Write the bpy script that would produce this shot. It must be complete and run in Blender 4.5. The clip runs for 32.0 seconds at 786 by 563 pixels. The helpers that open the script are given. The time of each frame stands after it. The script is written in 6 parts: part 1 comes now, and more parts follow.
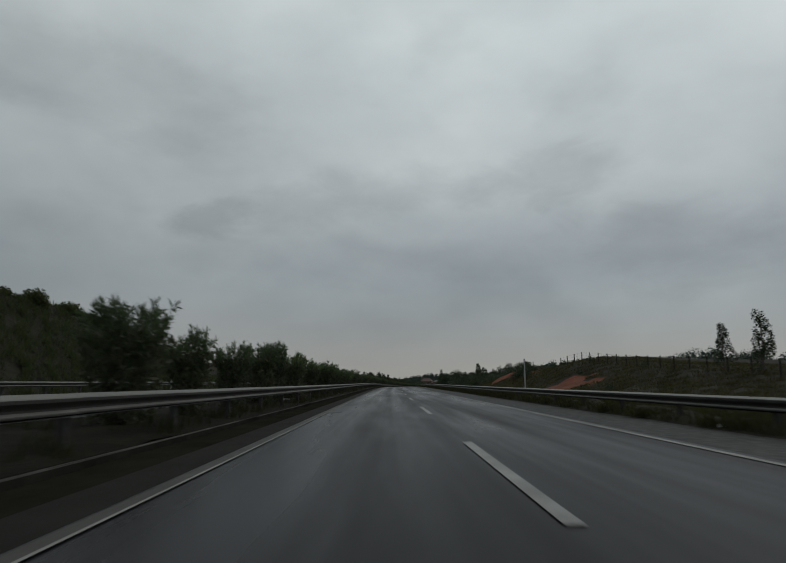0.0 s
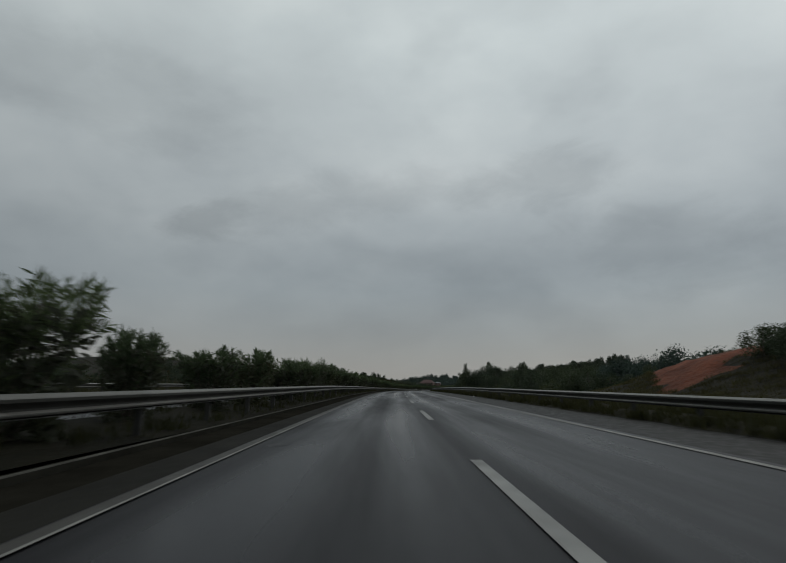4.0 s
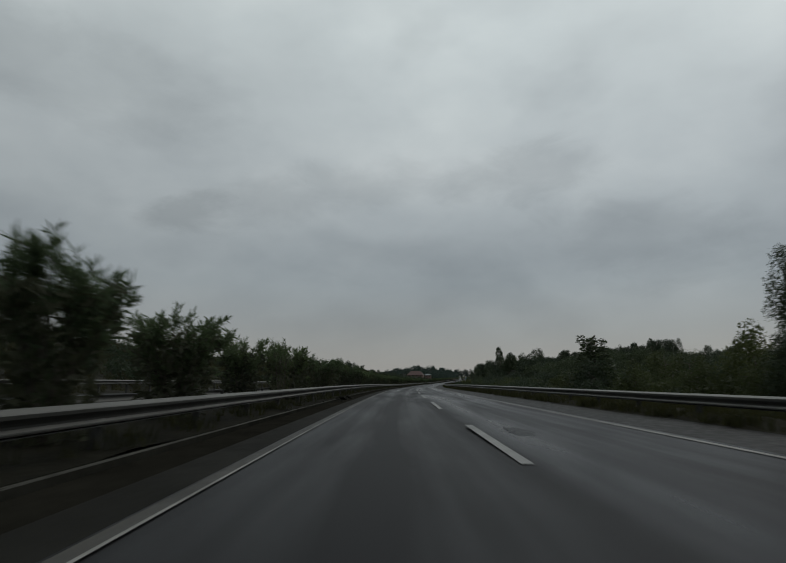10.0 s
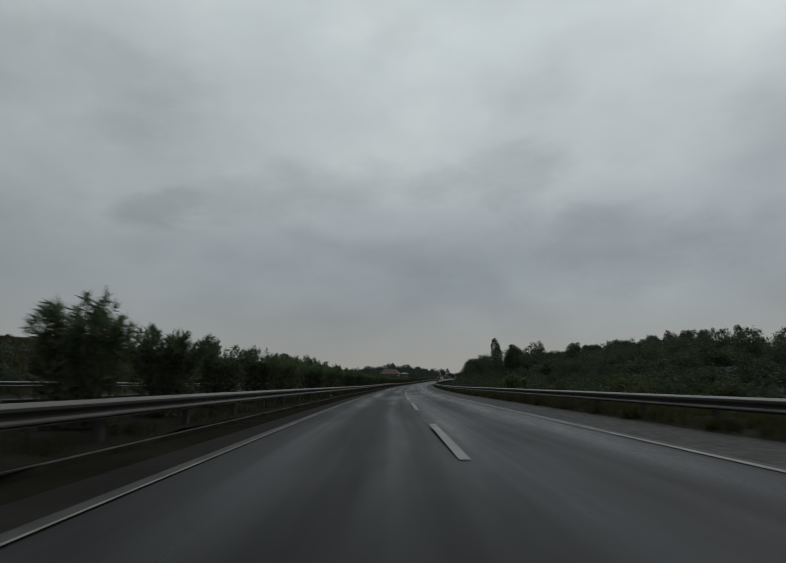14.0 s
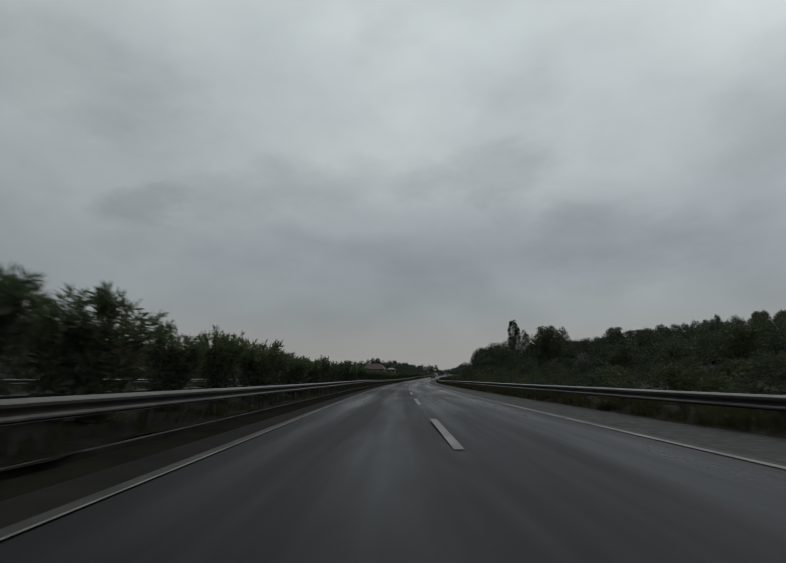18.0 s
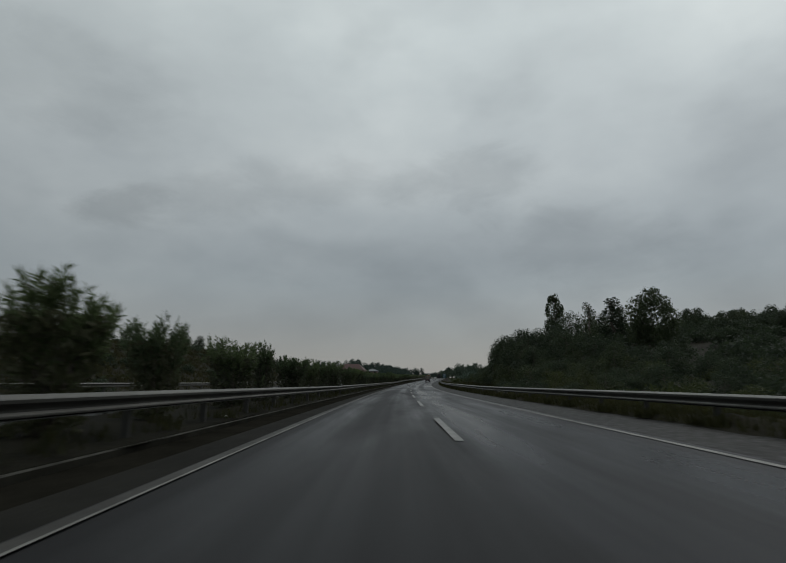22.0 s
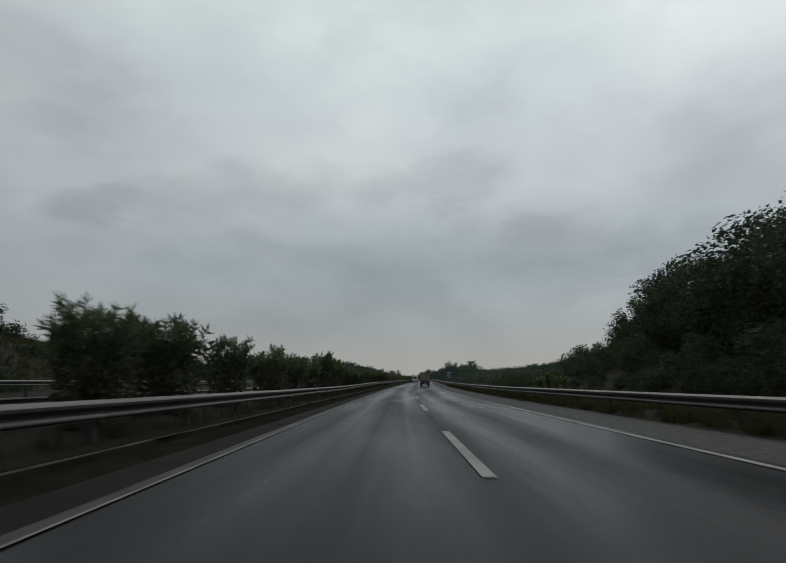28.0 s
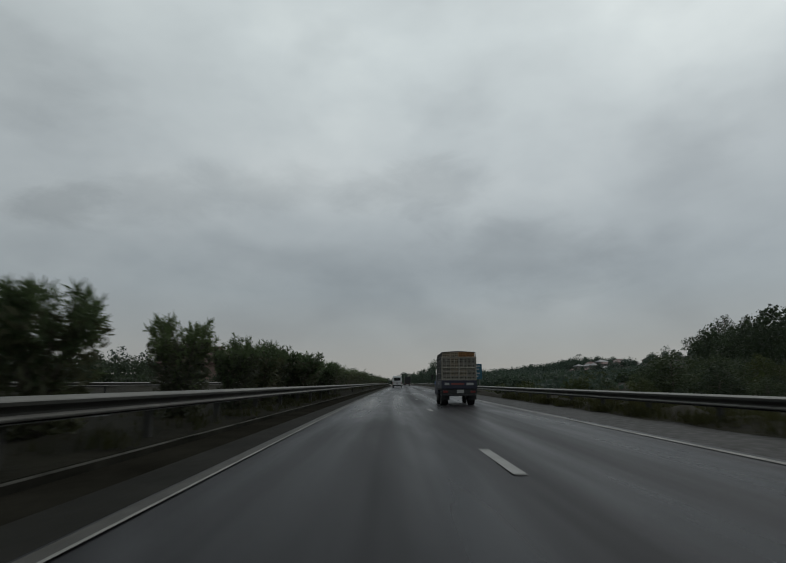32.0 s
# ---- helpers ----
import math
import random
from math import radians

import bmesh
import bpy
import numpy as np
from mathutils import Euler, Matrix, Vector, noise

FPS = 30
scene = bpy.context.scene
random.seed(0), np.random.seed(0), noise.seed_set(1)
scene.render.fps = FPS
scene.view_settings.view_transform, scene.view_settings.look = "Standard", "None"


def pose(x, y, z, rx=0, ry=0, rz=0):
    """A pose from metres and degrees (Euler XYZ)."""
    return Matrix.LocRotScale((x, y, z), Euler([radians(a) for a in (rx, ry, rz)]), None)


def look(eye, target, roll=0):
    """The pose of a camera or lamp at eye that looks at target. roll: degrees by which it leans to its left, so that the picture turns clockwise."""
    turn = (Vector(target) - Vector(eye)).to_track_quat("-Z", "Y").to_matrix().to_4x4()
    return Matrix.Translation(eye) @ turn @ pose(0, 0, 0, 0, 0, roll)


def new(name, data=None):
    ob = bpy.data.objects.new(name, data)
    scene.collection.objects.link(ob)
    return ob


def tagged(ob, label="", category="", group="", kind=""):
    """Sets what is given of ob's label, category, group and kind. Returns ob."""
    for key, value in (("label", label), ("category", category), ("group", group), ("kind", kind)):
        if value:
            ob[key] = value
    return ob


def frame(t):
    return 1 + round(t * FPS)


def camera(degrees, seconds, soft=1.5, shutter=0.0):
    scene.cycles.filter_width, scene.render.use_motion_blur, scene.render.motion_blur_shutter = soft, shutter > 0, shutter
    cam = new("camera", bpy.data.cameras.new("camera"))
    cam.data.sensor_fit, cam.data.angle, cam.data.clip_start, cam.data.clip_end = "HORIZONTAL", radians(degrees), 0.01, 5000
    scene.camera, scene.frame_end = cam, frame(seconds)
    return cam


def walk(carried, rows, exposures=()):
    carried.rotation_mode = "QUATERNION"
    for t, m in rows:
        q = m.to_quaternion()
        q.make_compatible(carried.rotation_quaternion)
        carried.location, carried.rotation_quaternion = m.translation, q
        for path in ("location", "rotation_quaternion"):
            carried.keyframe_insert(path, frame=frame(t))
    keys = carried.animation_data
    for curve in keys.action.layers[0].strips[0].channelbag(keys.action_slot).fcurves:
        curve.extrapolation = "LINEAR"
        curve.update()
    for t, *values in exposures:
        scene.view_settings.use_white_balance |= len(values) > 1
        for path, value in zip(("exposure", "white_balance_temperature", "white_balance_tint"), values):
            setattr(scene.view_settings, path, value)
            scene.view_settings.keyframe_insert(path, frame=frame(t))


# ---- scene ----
cam = camera(70.2, 32.0, soft=1.2, shutter=0.3)

# seconds, eye x, y, z, pitch up and heading to the right in degrees
CAMERA_ROWS = [
    (0.0, -0.107, 0.000, 1.058, 10.277, 0.309),
    (0.5, -0.060, 9.780, 1.057, 10.133, 0.427),
    (1.0, -0.013, 19.519, 1.058, 10.229, 0.429),
    (1.5, 0.012, 29.215, 1.061, 10.264, 0.415),
    (2.0, 0.042, 38.869, 1.067, 10.290, 0.368),
    (2.5, 0.057, 48.493, 1.074, 10.310, 0.328),
    (3.0, 0.082, 58.097, 1.081, 10.312, 0.359),
    (3.5, 0.132, 67.682, 1.089, 10.359, 0.520),
    (4.0, 0.196, 77.248, 1.097, 10.448, 0.646),
    (4.5, 0.277, 86.809, 1.105, 10.518, 0.798),
    (5.0, 0.377, 96.378, 1.109, 10.535, 0.988),
    (5.5, 0.525, 105.954, 1.110, 10.438, 1.170),
    (6.0, 0.697, 115.539, 1.108, 10.110, 1.233),
    (6.5, 0.911, 125.132, 1.101, 10.197, 1.281),
    (7.0, 1.154, 134.732, 1.082, 9.968, 1.186),
    (7.5, 1.250, 144.343, 1.052, 10.121, 1.322),
    (8.0, 1.384, 153.964, 1.009, 10.286, 0.978),
    (8.5, 1.559, 163.554, 0.956, 10.139, 1.027),
    (9.0, 1.773, 173.077, 0.898, 9.814, 1.303),
    (9.5, 2.027, 182.533, 0.837, 9.609, 1.919),
    (10.0, 2.319, 191.921, 0.772, 9.734, 2.501),
    (10.5, 2.747, 201.259, 0.703, 9.696, 3.054),
    (11.0, 3.215, 210.575, 0.631, 9.776, 3.539),
    (11.5, 3.848, 219.860, 0.556, 9.924, 3.871),
    (12.0, 4.519, 229.122, 0.479, 9.848, 4.301),
    (12.5, 5.249, 238.371, 0.399, 9.847, 4.587),
    (13.0, 6.018, 247.620, 0.314, 9.777, 4.800),
    (13.5, 6.812, 256.871, 0.224, 9.742, 5.076),
    (14.0, 7.647, 266.122, 0.127, 9.730, 5.180),
    (14.5, 8.392, 275.384, 0.025, 9.721, 5.256),
    (15.0, 9.179, 284.648, -0.083, 9.708, 5.357),
    (15.5, 10.039, 293.910, -0.193, 9.665, 5.468),
    (16.0, 10.942, 303.172, -0.306, 9.539, 5.548),
    (16.5, 11.889, 312.423, -0.421, 9.441, 5.717),
    (17.0, 12.873, 321.649, -0.538, 9.457, 6.000),
    (17.5, 13.939, 330.848, -0.645, 9.451, 6.356),
    (18.0, 15.040, 340.022, -0.740, 9.472, 6.632),
    (18.5, 16.102, 349.181, -0.822, 9.723, 6.852),
    (19.0, 17.198, 358.317, -0.893, 9.894, 7.016),
    (19.5, 18.330, 367.429, -0.956, 9.883, 7.171),
    (20.0, 19.493, 376.518, -1.020, 9.835, 7.323),
    (20.5, 20.659, 385.589, -1.082, 9.847, 7.443),
    (21.0, 21.856, 394.640, -1.144, 9.760, 7.566),
    (21.5, 23.104, 403.669, -1.205, 9.747, 7.895),
    (22.0, 24.383, 412.678, -1.267, 9.859, 8.313),
    (22.5, 25.689, 421.675, -1.329, 9.866, 8.656),
    (23.0, 27.028, 430.667, -1.392, 9.868, 9.049),
    (23.5, 28.508, 439.638, -1.455, 9.823, 9.296),
    (24.0, 30.020, 448.603, -1.516, 9.584, 9.536),
    (24.5, 31.482, 457.565, -1.573, 9.617, 9.745),
    (25.0, 32.976, 466.502, -1.626, 9.669, 10.027),
    (25.5, 34.542, 475.407, -1.676, 9.847, 10.185),
    (26.0, 36.141, 484.285, -1.720, 9.941, 10.322),
    (26.5, 37.833, 493.158, -1.756, 9.995, 10.472),
    (27.0, 39.570, 502.066, -1.783, 10.039, 10.630),
    (27.5, 41.144, 511.049, -1.802, 10.103, 10.758),
    (28.0, 42.767, 520.067, -1.812, 10.220, 10.805),
    (28.5, 44.455, 529.118, -1.818, 10.209, 11.020),
    (29.0, 46.194, 538.204, -1.819, 10.349, 11.252),
    (29.5, 47.979, 547.324, -1.817, 10.345, 11.490),
    (30.0, 49.814, 556.479, -1.811, 10.279, 11.806),
    (30.5, 51.764, 565.646, -1.797, 10.272, 12.258),
    (31.0, 53.760, 574.833, -1.774, 10.408, 12.733),
    (31.5, 55.853, 584.026, -1.742, 10.498, 13.142),
    (32.0, 57.989, 593.239, -1.701, 10.618, 13.456),
]

walk(cam, [(t, pose(x, y, z, 90 + pitch, 0, -yaw)) for t, x, y, z, pitch, yaw in CAMERA_ROWS], [(0.0, 0.0), (25.5, 0.0), (27.8, 0.22), (30.5, 0.18), (32.0, 0.08)])

# ---- light: an overcast, rainy sky ----
world = bpy.data.worlds.new("overcast_sky")
scene.world = world
world.use_nodes = True


class Nodes:
    """Short hand for building a node tree."""

    def __init__(self, tree):
        self.tree = tree
        tree.nodes.clear()

    def add(self, kind, values=None, **props):
        n = self.tree.nodes.new(kind)
        for k, v in props.items():
            setattr(n, k, v)
        for k, v in (values or {}).items():
            if isinstance(v, bpy.types.NodeSocket):
                self.tree.links.new(v, n.inputs[k])
            else:
                n.inputs[k].default_value = v
        return n

    def math(self, op, a, b=0.0, clamp=False):
        return self.add("ShaderNodeMath", {0: a, 1: b}, operation=op, use_clamp=clamp).outputs[0]

    def ramp(self, fac, stops):
        n = self.add("ShaderNodeValToRGB", {"Fac": fac})
        els = n.color_ramp.elements
        while len(els) < len(stops):
            els.new(0.5)
        for e, (pos, col) in zip(els, stops):
            e.position, e.color = pos, (*col, 1)
        return n.outputs["Color"]

    def mix(self, fac, a, b, blend="MIX"):
        n = self.add("ShaderNodeMix", data_type="RGBA", blend_type=blend)
        for i, v in ((0, fac), (6, a), (7, b)):
            if isinstance(v, bpy.types.NodeSocket):
                self.tree.links.new(v, n.inputs[i])
            else:
                n.inputs[i].default_value = v if i == 0 else (*v, 1)
        return n.outputs[2]

    def noise(self, vec, scale, detail=4.0, rough=0.55, distort=0.0):
        return self.add("ShaderNodeTexNoise", {"Vector": vec, "Scale": scale, "Detail": detail, "Roughness": rough, "Distortion": distort}).outputs["Fac"]


w = Nodes(world.node_tree)
way = w.add("ShaderNodeTexCoord").outputs["Generated"]
xyz = w.add("ShaderNodeSeparateXYZ", {0: way})
up = w.math("MAXIMUM", xyz.outputs["Z"], 0.0)
cells = w.add("ShaderNodeMapping", {"Vector": way, "Location": (1.7, 0.4, 2.1), "Scale": (2.2, 2.2, 3.9)}).outputs[0]
broad = w.noise(cells, 0.8, 1.0, 0.4, 0.0)
puffs = w.noise(cells, 2.3, 4.0, 0.5, 0.1)
scud = w.noise(w.add("ShaderNodeMapping", {"Vector": way, "Location": (4.2, 1.4, 0.3), "Scale": (2.4, 2.4, 4.6)}).outputs[0], 1.7, 4.0, 0.45, 0.05)
cloud = w.math("ADD", w.math("MULTIPLY", broad, 0.62), w.math("MULTIPLY", puffs, 0.38))
deck_colour = w.ramp(cloud, [(0.34, (0.335, 0.366, 0.375)), (0.47, (0.388, 0.423, 0.431)), (0.58, (0.44, 0.475, 0.479)), (0.70, (0.50, 0.533, 0.533))])
higher = w.ramp(up, [(0.0, (0.72, 0.70, 0.68)), (0.09, (0.62, 0.632, 0.64)), (0.2, (0.66, 0.675, 0.69)), (0.36, (0.97, 0.975, 0.975)), (0.55, (1.30, 1.31, 1.29)), (1.0, (1.35, 1.35, 1.32))])
# the sun behind the cloud deck brightens it ahead and to the right
sunward = w.add("ShaderNodeMapRange", {0: w.math("ADD", w.math("MULTIPLY", xyz.outputs["X"], 0.77), w.math("MULTIPLY", xyz.outputs["Y"], 0.64)), 1: -0.2, 2: 1.0, 3: 0.82, 4: 1.13}).outputs[0]
colour = w.mix(1.0, deck_colour, higher, "MULTIPLY")
# ragged darker scud below the deck
colour = w.mix(1.0, colour, w.ramp(scud, [(0.52, (1, 1, 1)), (0.70, (0.87, 0.873, 0.878))]), "MULTIPLY")
# long low banks of cloud: bearing, elevation, half width and half height in degrees, tilt, depth
fray = w.noise(w.add("ShaderNodeMapping", {"Vector": way, "Location": (0.6, 3.1, 1.2), "Scale": (6.0, 6.0, 13.0)}).outputs[0], 1.4, 6.0, 0.62, 0.4)
bearing = w.math("MULTIPLY", w.math("ARCTAN2", xyz.outputs["X"], xyz.outputs["Y"]), 180 / math.pi)
rise = w.math("MULTIPLY", w.math("ARCSINE", xyz.outputs["Z"]), 180 / math.pi)
veil = 0.0
for b0, e0, wide, tall, tilt, deep in ((-17.5, 16.2, 4.0, 1.6, 0.25, 0.21), (-8.0, 18.2, 10.0, 2.2, 0.18, 0.13), (16.0, 20.0, 6.5, 2.2, 0.05, 0.15), (27.0, 13.0, 7.0, 3.5, -0.2, 0.12), (6.0, 12.0, 12.0, 1.8, 0.05, 0.06), (-27.0, 26.0, 9.0, 3.0, -0.1, 0.10)):
    d0 = w.math("SUBTRACT", bearing, b0)
    d1 = w.math("DIVIDE", d0, wide)
    d2 = w.math("DIVIDE", w.math("SUBTRACT", w.math("SUBTRACT", rise, e0), w.math("MULTIPLY", d0, tilt)), tall)
    far2 = w.math("ADD", w.math("MULTIPLY", d1, d1), w.math("MULTIPLY", d2, d2))
    lump = w.add("ShaderNodeMapRange", {0: w.math("ADD", far2, w.math("MULTIPLY", w.math("SUBTRACT", fray, 0.5), 6.5)), 1: -0.3, 2: 2.8, 3: deep, 4: 0.0}, interpolation_type="SMOOTHSTEP").outputs[0]
    veil = w.math("MAXIMUM", lump, veil)
colour = w.add("ShaderNodeVectorMath", {0: colour, "Scale": w.math("SUBTRACT", 1.0, veil)}, operation="SCALE").outputs[0]
colour = w.add("ShaderNodeVectorMath", {0: colour, "Scale": sunward}, operation="SCALE").outputs[0]
haze = w.ramp(up, [(0.0, (1, 1, 1)), (0.16, (0, 0, 0))])
colour = w.mix(w.math("MULTIPLY", haze, 0.75), colour, (0.268, 0.262, 0.252))
sky = w.add("ShaderNodeTexSky", sky_type="NISHITA", sun_disc=False, sun_elevation=radians(48), sun_rotation=radians(50)).outputs[0]
back = w.add("ShaderNodeBackground", {"Color": w.mix(1.0, colour, w.mix(1.0, sky, (0.006, 0.006, 0.006), "MULTIPLY"), "ADD"), "Strength": 1.0})
w.add("ShaderNodeOutputWorld", {"Surface": back.outputs[0]})

sun = new("sun", bpy.data.lights.new("sun", "SUN"))
sun.data.energy, sun.data.angle, sun.data.color = 0.5, radians(40), (1.0, 0.97, 0.93)
sun.matrix_world = look((0, 0, 0), (-math.sin(radians(50)), -math.cos(radians(50)), -math.tan(radians(48))))

# ---- the line of the road: curvature per km and slope in percent, every 40 m ----
CURVE = [-0.19, -0.05, 0.09, 0.19, 0.29, 0.45, 0.46, 0.47, 0.5, 0.46, 0.4, 0.39, 0.41, 0.45, 0.5, 0.49, 0.41, 0.25, 0.1, -0.02, -0.11, -0.17, -0.21, -0.24, -0.26, -0.28, -0.28, -0.29, -0.3]
SLOPE = [-0.12, -0.03, 0.07, 0.09, -0.05, -0.57, -0.75, -0.88, -1.16, -1.27, -0.7, -0.67, -0.7, -0.52, -0.1, 0.09, 0.5, 0.62, 0.74, 0.71, 0.6, 0.46, 0.34, 0.23, 0.15, 0.09, 0.04, 0.01, -0.02]
KNOTS = np.arange(-40, 1081, 40.0)
STEP = np.arange(-120, 1700.1, 1.0)
_k = np.interp(STEP, KNOTS, CURVE) / 1000 * np.clip((1500 - STEP) / 500, 0, 1)
_g = np.interp(STEP, KNOTS, SLOPE) / 100
HEAD = np.cumsum(_k)
HEAD -= np.interp(0, STEP, HEAD)
ROAD_X, ROAD_Y, ROAD_Z = (np.cumsum(a) for a in (np.sin(HEAD), np.cos(HEAD), _g))
ROAD_X, ROAD_Y, ROAD_Z = (a - np.interp(0, STEP, a) for a in (ROAD_X, ROAD_Y, ROAD_Z))


def heading(s):
    return np.interp(s, STEP, HEAD)


def place(l, s, z=0.0):
    """World point l metres right of the drive line, s metres along it, z above the road."""
    a = np.interp(s, STEP, HEAD)
    return np.stack(np.broadcast_arrays(np.interp(s, STEP, ROAD_X) + l * np.cos(a), np.interp(s, STEP, ROAD_Y) - l * np.sin(a), np.interp(s, STEP, ROAD_Z) + z), -1)


def at(l, s, z=0.0, turn=0.0, scale=1.0):
    """The pose of a thing on that place, turned along the road."""
    return Matrix.Translation(place(l, s, z)) @ Matrix.Rotation(-float(heading(s)) + radians(turn), 4, "Z") @ Matrix.Scale(scale, 4)


def level(l, s):
    """Height of the land above the road's own level there."""
    l, s = np.broadcast_arrays(np.asarray(l, float), np.asarray(s, float))
    far = np.interp(s, STEP, ROAD_Z)
    clear = np.clip((np.abs(l) - 14) / 25, 0, 1)
    bump = lambda l0, s0, wl, ws, h: clear * h * np.exp(-((l - l0) / wl) ** 2 - ((s - s0) / ws) ** 2)
    z = np.full(l.shape, -0.12)
    # shallow ditch beside the outer verge
    z += np.interp(l, [8.6, 11.0, 14.0, 18.0, 30, 60], [0, -0.35, -0.4, 0.0, 0.5, 1.0])
    # cut bank with a bench behind it
    z += np.interp(l, [17.5, 20.5, 23.0, 26.5, 30.0, 60.0, 110], [0, 0.6, 1.9, 3.7, 4.2, 3.2, 0]) * np.interp(s, [28, 40, 50, 60, 70, 80, 88, 95, 106, 113, 122, 131, 138, 143], [0, 0.36, 0.50, 0.62, 0.78, 1.0, 0.94, 0.78, 0.70, 0.76, 0.92, 0.76, 0.2, 0])
    # long slope up to a wooded ridge, steeper hill further on
    z += np.interp(l, [16, 30, 60, 100, 160, 260], [0, 1.0, 3.6, 7.5, 9.5, 6]) * np.where(l > 62, np.interp(s, [150, 240, 380, 500, 600, 660, 720], [0, 0.75, 0.9, 1.0, 1.3, 1.0, 0]), np.interp(s, [150, 240, 380, 500, 570, 605, 650], [0, 0.75, 0.9, 1.0, 1.3, 0.8, 0]))
    z += np.interp(l, [15, 21, 30, 45, 80, 130], [0, 1.6, 4.2, 6.0, 6.5, 3.0]) * 0.85 * np.clip((s - 478) / 60, 0, 1) * np.clip((624 - s) / 34, 0, 1)
    z += bump(230, 860, 100, 130, 26) + bump(165, 1065, 95, 62, 17) + bump(60, 800, 60, 80, 1.5) + bump(63, 632, 20, 34, 9)
    # the land behind the opposite carriageway
    z += np.interp(l, [-60, -38, -26], [12.0, 9.0, 0]) * np.interp(s, [-120, 62, 80, 93, 109], [1.06, 1.06, 0.96, 0.63, 0])
    z += np.interp(l, [-200, -110, -60, -38, -27], [3.0, 7.5, 7.0, 2.9, 0]) * np.interp(s, [150, 270, 560, 680], [0, 1, 1, 0.4])
    z += bump(-105, 290, 45, 60, 5) + bump(-120, 430, 50, 60, 6) + bump(-72, 565, 42, 62, 3.2) + bump(-95, 970, 45, 110, 9) + bump(-80, 1340, 60, 120, 15)
    out = np.clip((np.abs(l) - 60) / 200, 0, 1)
    wave = 2.0 * np.sin(l / 47 + s / 61) * np.sin(s / 83 - 1) + 1.2 * np.sin(l / 23 - s / 31)
    return z + out * wave - out * far * np.clip((np.abs(l) - 200) / 400, 0, 1)

# ---- materials ----
def material(name, build):
    m = bpy.data.materials.new(name)
    m.use_nodes = True
    n = Nodes(m.node_tree)
    n.add("ShaderNodeOutputMaterial", {"Surface": build(n)})
    return m


def surface(name, dark, light, scale, rough=(0.6, 0.8), metal=0.0, bump=0.3, bump_scale=None, coords="Object", detail=5.0, random_tint=0.0, spec=0.5, stretch=(1, 1, 1), bump_dist=0.02):
    """A two-scale mottled surface: broad stains, fine grain, matching relief."""
    def build(n):
        vec = n.add("ShaderNodeTexCoord").outputs[coords] if coords != "World" else n.add("ShaderNodeNewGeometry").outputs["Position"]
        vec = n.add("ShaderNodeMapping", {"Vector": vec, "Scale": stretch}).outputs[0]
        broad = n.noise(vec, scale, 3.0)
        grain = n.noise(vec, scale * 9, detail, 0.6)
        fac = n.math("ADD", n.math("MULTIPLY", broad, 0.6), n.math("MULTIPLY", grain, 0.4))
        col = n.ramp(fac, [(0.32, dark), (0.66, light)])
        if random_tint:
            r = n.add("ShaderNodeObjectInfo").outputs["Random"]
            col = n.mix(1.0, col, n.ramp(r, [(0, (1 - random_tint,) * 3), (1, (1 + random_tint,) * 3)]), "MULTIPLY")
        rg = n.add("ShaderNodeMapRange", {0: grain, 1: 0.3, 2: 0.7, 3: rough[0], 4: rough[1]}).outputs[0]
        nrm = n.add("ShaderNodeBump", {"Height": n.noise(vec, bump_scale or scale * 20, 4.0), "Strength": bump, "Distance": bump_dist}).outputs[0]
        return n.add("ShaderNodeBsdfPrincipled", {"Base Color": col, "Roughness": rg, "Metallic": metal, "Normal": nrm, "Specular IOR Level": spec}).outputs[0]
    return material(name, build)


